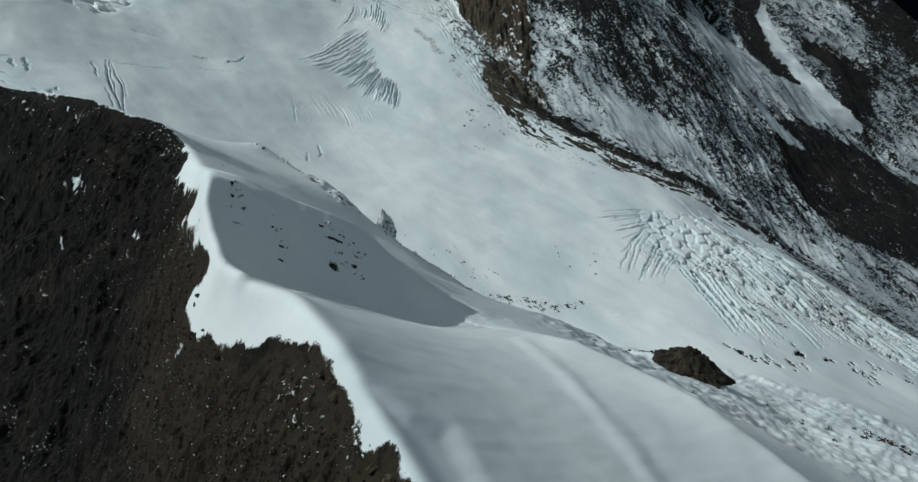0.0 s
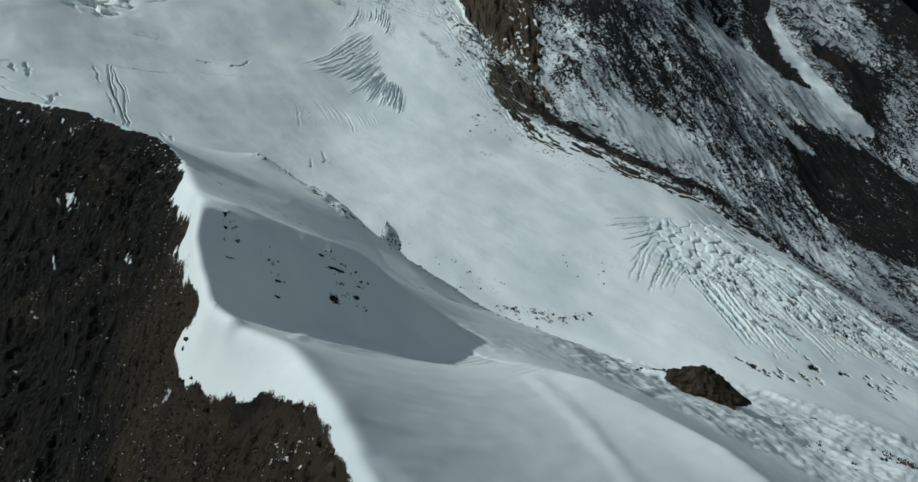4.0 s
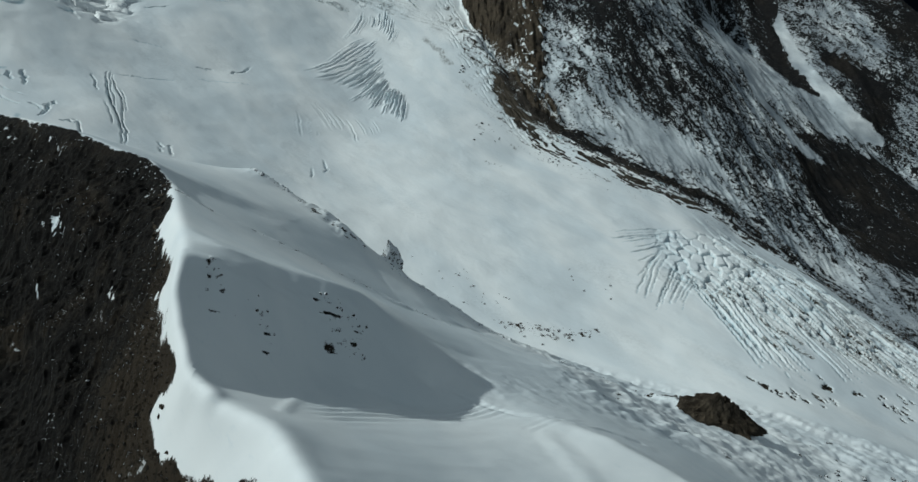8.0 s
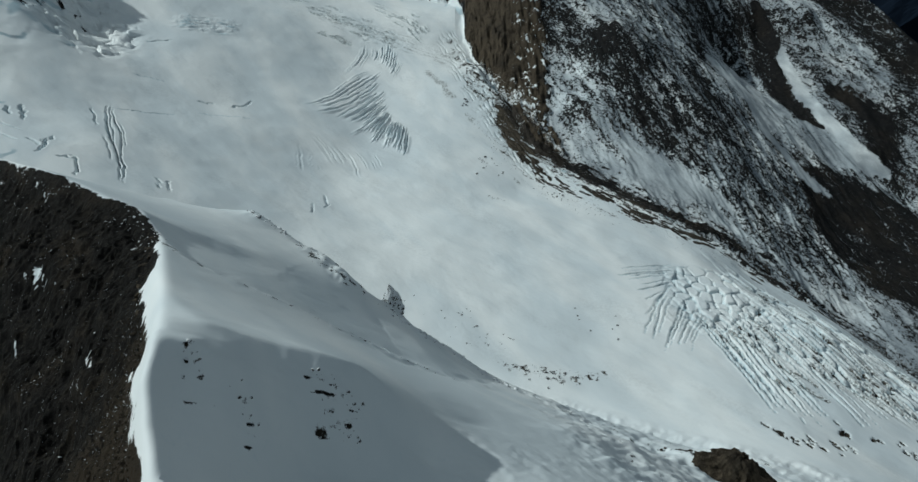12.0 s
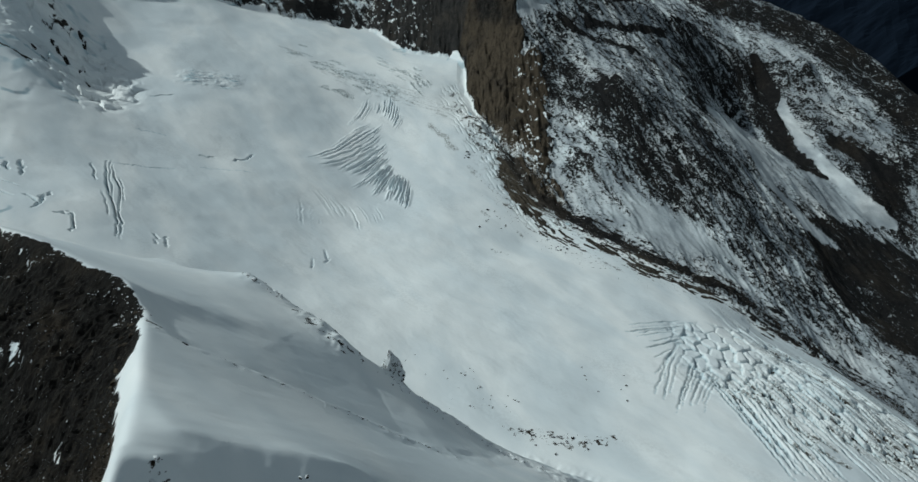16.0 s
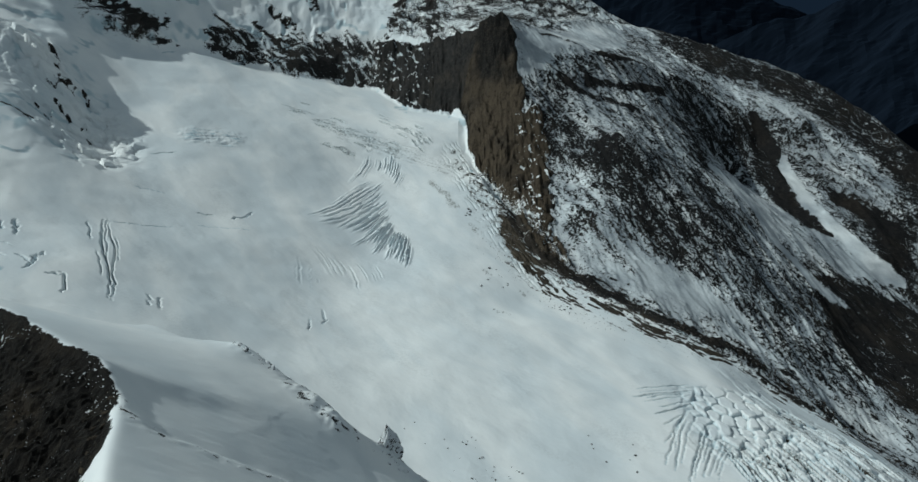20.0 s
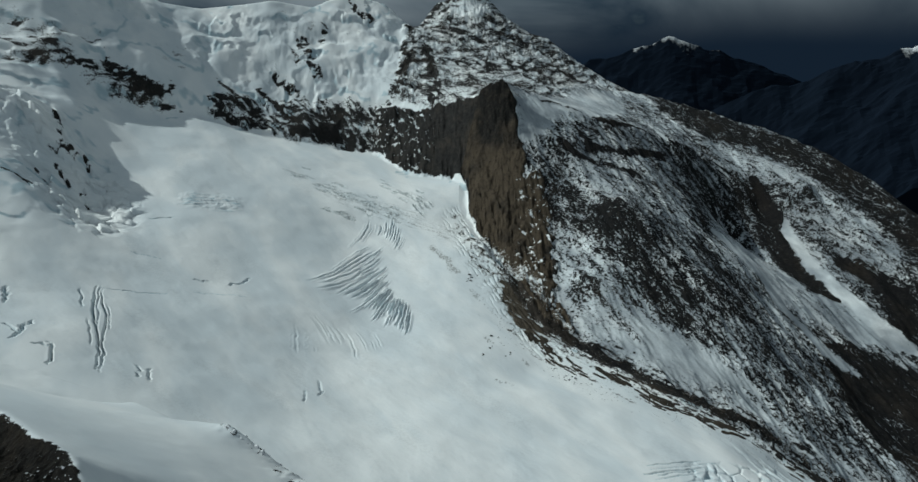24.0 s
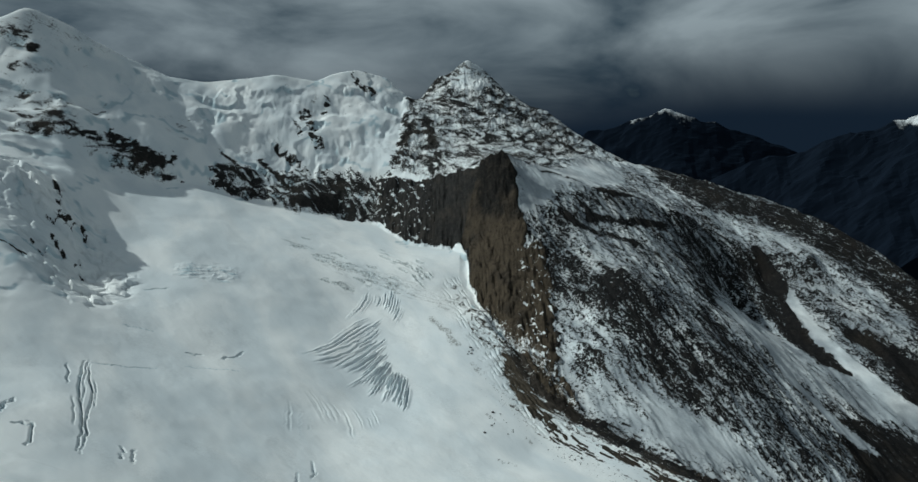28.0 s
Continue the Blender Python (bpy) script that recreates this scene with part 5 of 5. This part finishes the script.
def boulder(x, y, r):
    ob = new("boulder", rng.choice(stock))
    ob.matrix_world = pose(x, y, settle(x, y, -0.15 * r), 0, 0, rng.uniform(0, 360)) @ Matrix.Diagonal((r, r, r * rng.uniform(0.7, 1.1), 1))
    return tagged(ob, "dark angular boulder lying on the glacier snow", "boulder", "boulders on the glacier")


for cx, cy, sx, sy, many, r0, r1 in ((40, 1060, 90, 50, 18, 0.7, 2.4), (150, 990, 80, 26, 40, 0.8, 3.0), (-30, 1140, 90, 60, 14, 1.0, 2.6), (230, 1150, 90, 70, 8, 1.5, 3.5), (470, 590, 60, 30, 10, 2.0, 5.0), (585, 585, 40, 30, 8, 3.0, 7.0), (60, 1790, 60, 60, 14, 1.5, 4.0), (200, 1690, 80, 40, 16, 1.5, 4.0), (-20, 2090, 25, 25, 6, 2.5, 5.0)):
    for _ in range(many):
        boulder(cx + rng.gauss(0, sx * 0.5), cy + rng.gauss(0, sy * 0.5), r0 + (r1 - r0) * rng.random() ** 2.5)


def edge_rocks(name, label, group, mat, line, wide, many, r0, r1, tall):
    """Angular rocks stuck in the snow along a line, each one a thing."""
    p = np.array(line, float)
    seg = np.hypot(*np.diff(p, axis=0).T)
    shapes = []
    for k in range(4):
        me = bpy.data.meshes.new(name)
        bm = crag_mesh(40 + k + len(name), (1, 0.7, tall), 1, 0.9)
        bm.to_mesh(me)
        bm.free()
        me.materials.append(mat)
        shapes.append(me)
    for _ in range(many):
        k = rng.choices(range(len(seg)), seg)[0]
        q = p[k] + (p[k + 1] - p[k]) * rng.random()
        x, y = q[0] + rng.gauss(0, wide), q[1] + rng.gauss(0, wide)
        r = r0 + (r1 - r0) * rng.random() ** 2
        ob = new(name, rng.choice(shapes))
        ob.matrix_world = pose(x, y, settle(x, y, 0.25 * r), rng.uniform(-25, 25), rng.uniform(-25, 25), rng.uniform(0, 360)) @ Matrix.Diagonal((r, r, r * rng.uniform(0.7, 1.3), 1))
        tagged(ob, label, "rock", group)


for line, wide, many in (([(-125, 315), (-121, 304)], 2.5, 7), ([(-106, 316), (-101, 304), (-96, 298)], 2.2, 9), ([(-86, 354), (-75, 356), (-66, 354)], 2.8, 22), ([(-78, 342), (-70, 335), (-63, 340)], 2.5, 16)):
    edge_rocks("rock", "dark rock poking through the snow under the rim", "rocks in the snow hollow", mat_pinnacle_low, line, wide, many, 0.3, 1.25, 1.3)
edge_rocks("rock", "snow-dusted rock on the crest of the snow ridge", "rocks on the snow ridge", mat_pinnacle, [(-112, 784), (-96, 770), (-86, 738), (-60, 748), (-31, 755), (18, 740), (60, 712)], 9, 64, 0.8, 3.4, 1.1)
edge_rocks("rock", "snow-dusted rock on the crest of the snow ridge", "rocks on the snow ridge", mat_pinnacle, [(-281, 834), (-252, 824), (-218, 807)], 5, 24, 0.8, 2.8, 0.9)
edge_rocks("rock", "brown rock at the edge of the snow", "rocks at the snow edge", mat_outcrop, [(-133, 269), (-125, 256), (-138, 243), (-116, 224), (-93, 208), (-77, 201), (-60, 189), (-43, 163), (-36, 147), (-17, 126)], 1.6, 56, 0.5, 3.0, 0.7)
edge_rocks("rock", "dark rock at the edge of the snow", "rocks at the snow edge", mat_outcrop, [(-266, 556), (-230, 467), (-196, 396), (-158, 318), (-134, 267)], 2.0, 34, 0.6, 3.0, 0.7)

edge_rocks("rock", "dark rock beside the outcrop in the glacier edge", "rocks beside the outcrop", mat_outcrop, [(228, 652), (262, 634)], 4, 9, 1.2, 4.0, 0.8)
edge_rocks("rock", "large dark rock standing out of the glacier edge", "rocks at the glacier edge", mat_outcrop, [(552, 584), (592, 556)], 7, 14, 2.0, 7.0, 0.7)


def scree(name, line, wide, many, r0, r1, label, only_rock=False, mat=mat_boulder):
    """Loose stones strewn along a line, one mesh."""
    verts, faces = [], []
    shape = [(1, 0, 0), (0.2, 0.9, 0.1), (-0.9, 0.3, 0), (-0.3, -0.8, 0.05), (0.15, 0.1, 0.5), (0, 0, -0.5)]
    tri = [(0, 1, 4), (1, 2, 4), (2, 3, 4), (3, 0, 4), (1, 0, 5), (2, 1, 5), (3, 2, 5), (0, 3, 5)]
    p = np.array([q[:2] for q in line], float)
    seg = np.hypot(*np.diff(p, axis=0).T)
    for _ in range(many):
        k = rng.choices(range(len(seg)), seg)[0]
        q = p[k] + (p[k + 1] - p[k]) * rng.random()
        x, y = q[0] + rng.gauss(0, wide), q[1] + rng.gauss(0, wide)
        if only_rock and float(rock[np.searchsorted(GY, y), np.searchsorted(GX, x)]) < 0.6:
            continue
        r, a = r0 + (r1 - r0) * rng.random() ** 3, rng.uniform(0, 6.28)
        z, n = settle(x, y), len(verts)
        for vx, vy, vz in shape:
            vx, vy = vx * rng.uniform(0.7, 1.2), vy * rng.uniform(0.7, 1.2)
            verts.append((x + r * (vx * math.cos(a) - vy * math.sin(a)), y + r * (vx * math.sin(a) + vy * math.cos(a)), z + r * vz))
        faces += [(n + i, n + j, n + k2) for i, j, k2 in tri]
    me = bpy.data.meshes.new(name)
    me.from_pydata(verts, [], faces)
    me.materials.append(mat)
    return tagged(new(name, me), label, "stones", kind="stuff")


scree("moraine_stones", SMOOTH["moraine"][2:], 22, 3500, 1.2, 4.5, "dark stones strewn along the glacier moraine", False, mat_moraine_stone)
scree("glacier_stones", [(60, 1950), (170, 1790), (330, 1660), (480, 1600), (640, 1560), (800, 1530)], 30, 600, 0.6, 2.2, "scattered dark stones on the glacier snow")
scree("shoulder_stones", [(-305, 588), (-262, 552), (-236, 520), (-205, 508), (-162, 528), (-114, 561), (-62, 578)], 5, 260, 0.25, 1.3, "small dark stones on the break of the snow shoulder", False, mat_pinnacle)
scree("face_stones", [(-560, 740), (-370, 560), (-260, 400), (-215, 280), (-170, 170), (-110, 100)], 34, 10000, 0.4, 2.2, "loose broken stones on the dark rock face", True, mat_face_stone)
scree("edge_stones", [(-225, 440), (-170, 318), (-150, 270), (-150, 225), (-105, 190), (-60, 150), (-40, 110)], 13, 6000, 0.3, 1.7, "loose brown stones near the edge of the snow", True, mat_edge_stone)


# ---- far ranges beyond the valley ----
def far_mountain(x, y, z, wide, deep, seed, label):
    n = 110
    a, b = np.meshgrid(np.linspace(-1, 1, n), np.linspace(-1, 1, n))
    h = 1 - np.abs(b) - 0.9 * np.abs(a) ** 1.1 + 0.12 * ridged(a * 3.6 + seed, b * 1.6, 5, seed, 0.55)
    h = np.where(np.maximum(np.abs(a), np.abs(b)) > 0.99, -1.0, h)
    me = bpy.data.meshes.new("distant_mountain")
    idx = np.arange(n * n).reshape(n, n)
    quads = np.stack([idx[:-1, :-1], idx[:-1, 1:], idx[1:, 1:], idx[1:, :-1]], -1).reshape(-1, 4)
    me.from_pydata(np.stack([x + a * wide, y + b * deep, z + (h - h.max()) * 700], -1).reshape(-1, 3).tolist(), [], quads.tolist())
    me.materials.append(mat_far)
    return tagged(new("distant_mountain", me), label, "mountain", "distant mountains")


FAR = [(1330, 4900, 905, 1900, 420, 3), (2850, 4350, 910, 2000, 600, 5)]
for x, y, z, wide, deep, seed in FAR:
    far_mountain(x, y, z, wide, deep, seed, "far mountain painted in navy haze, sunlit snow near its top")
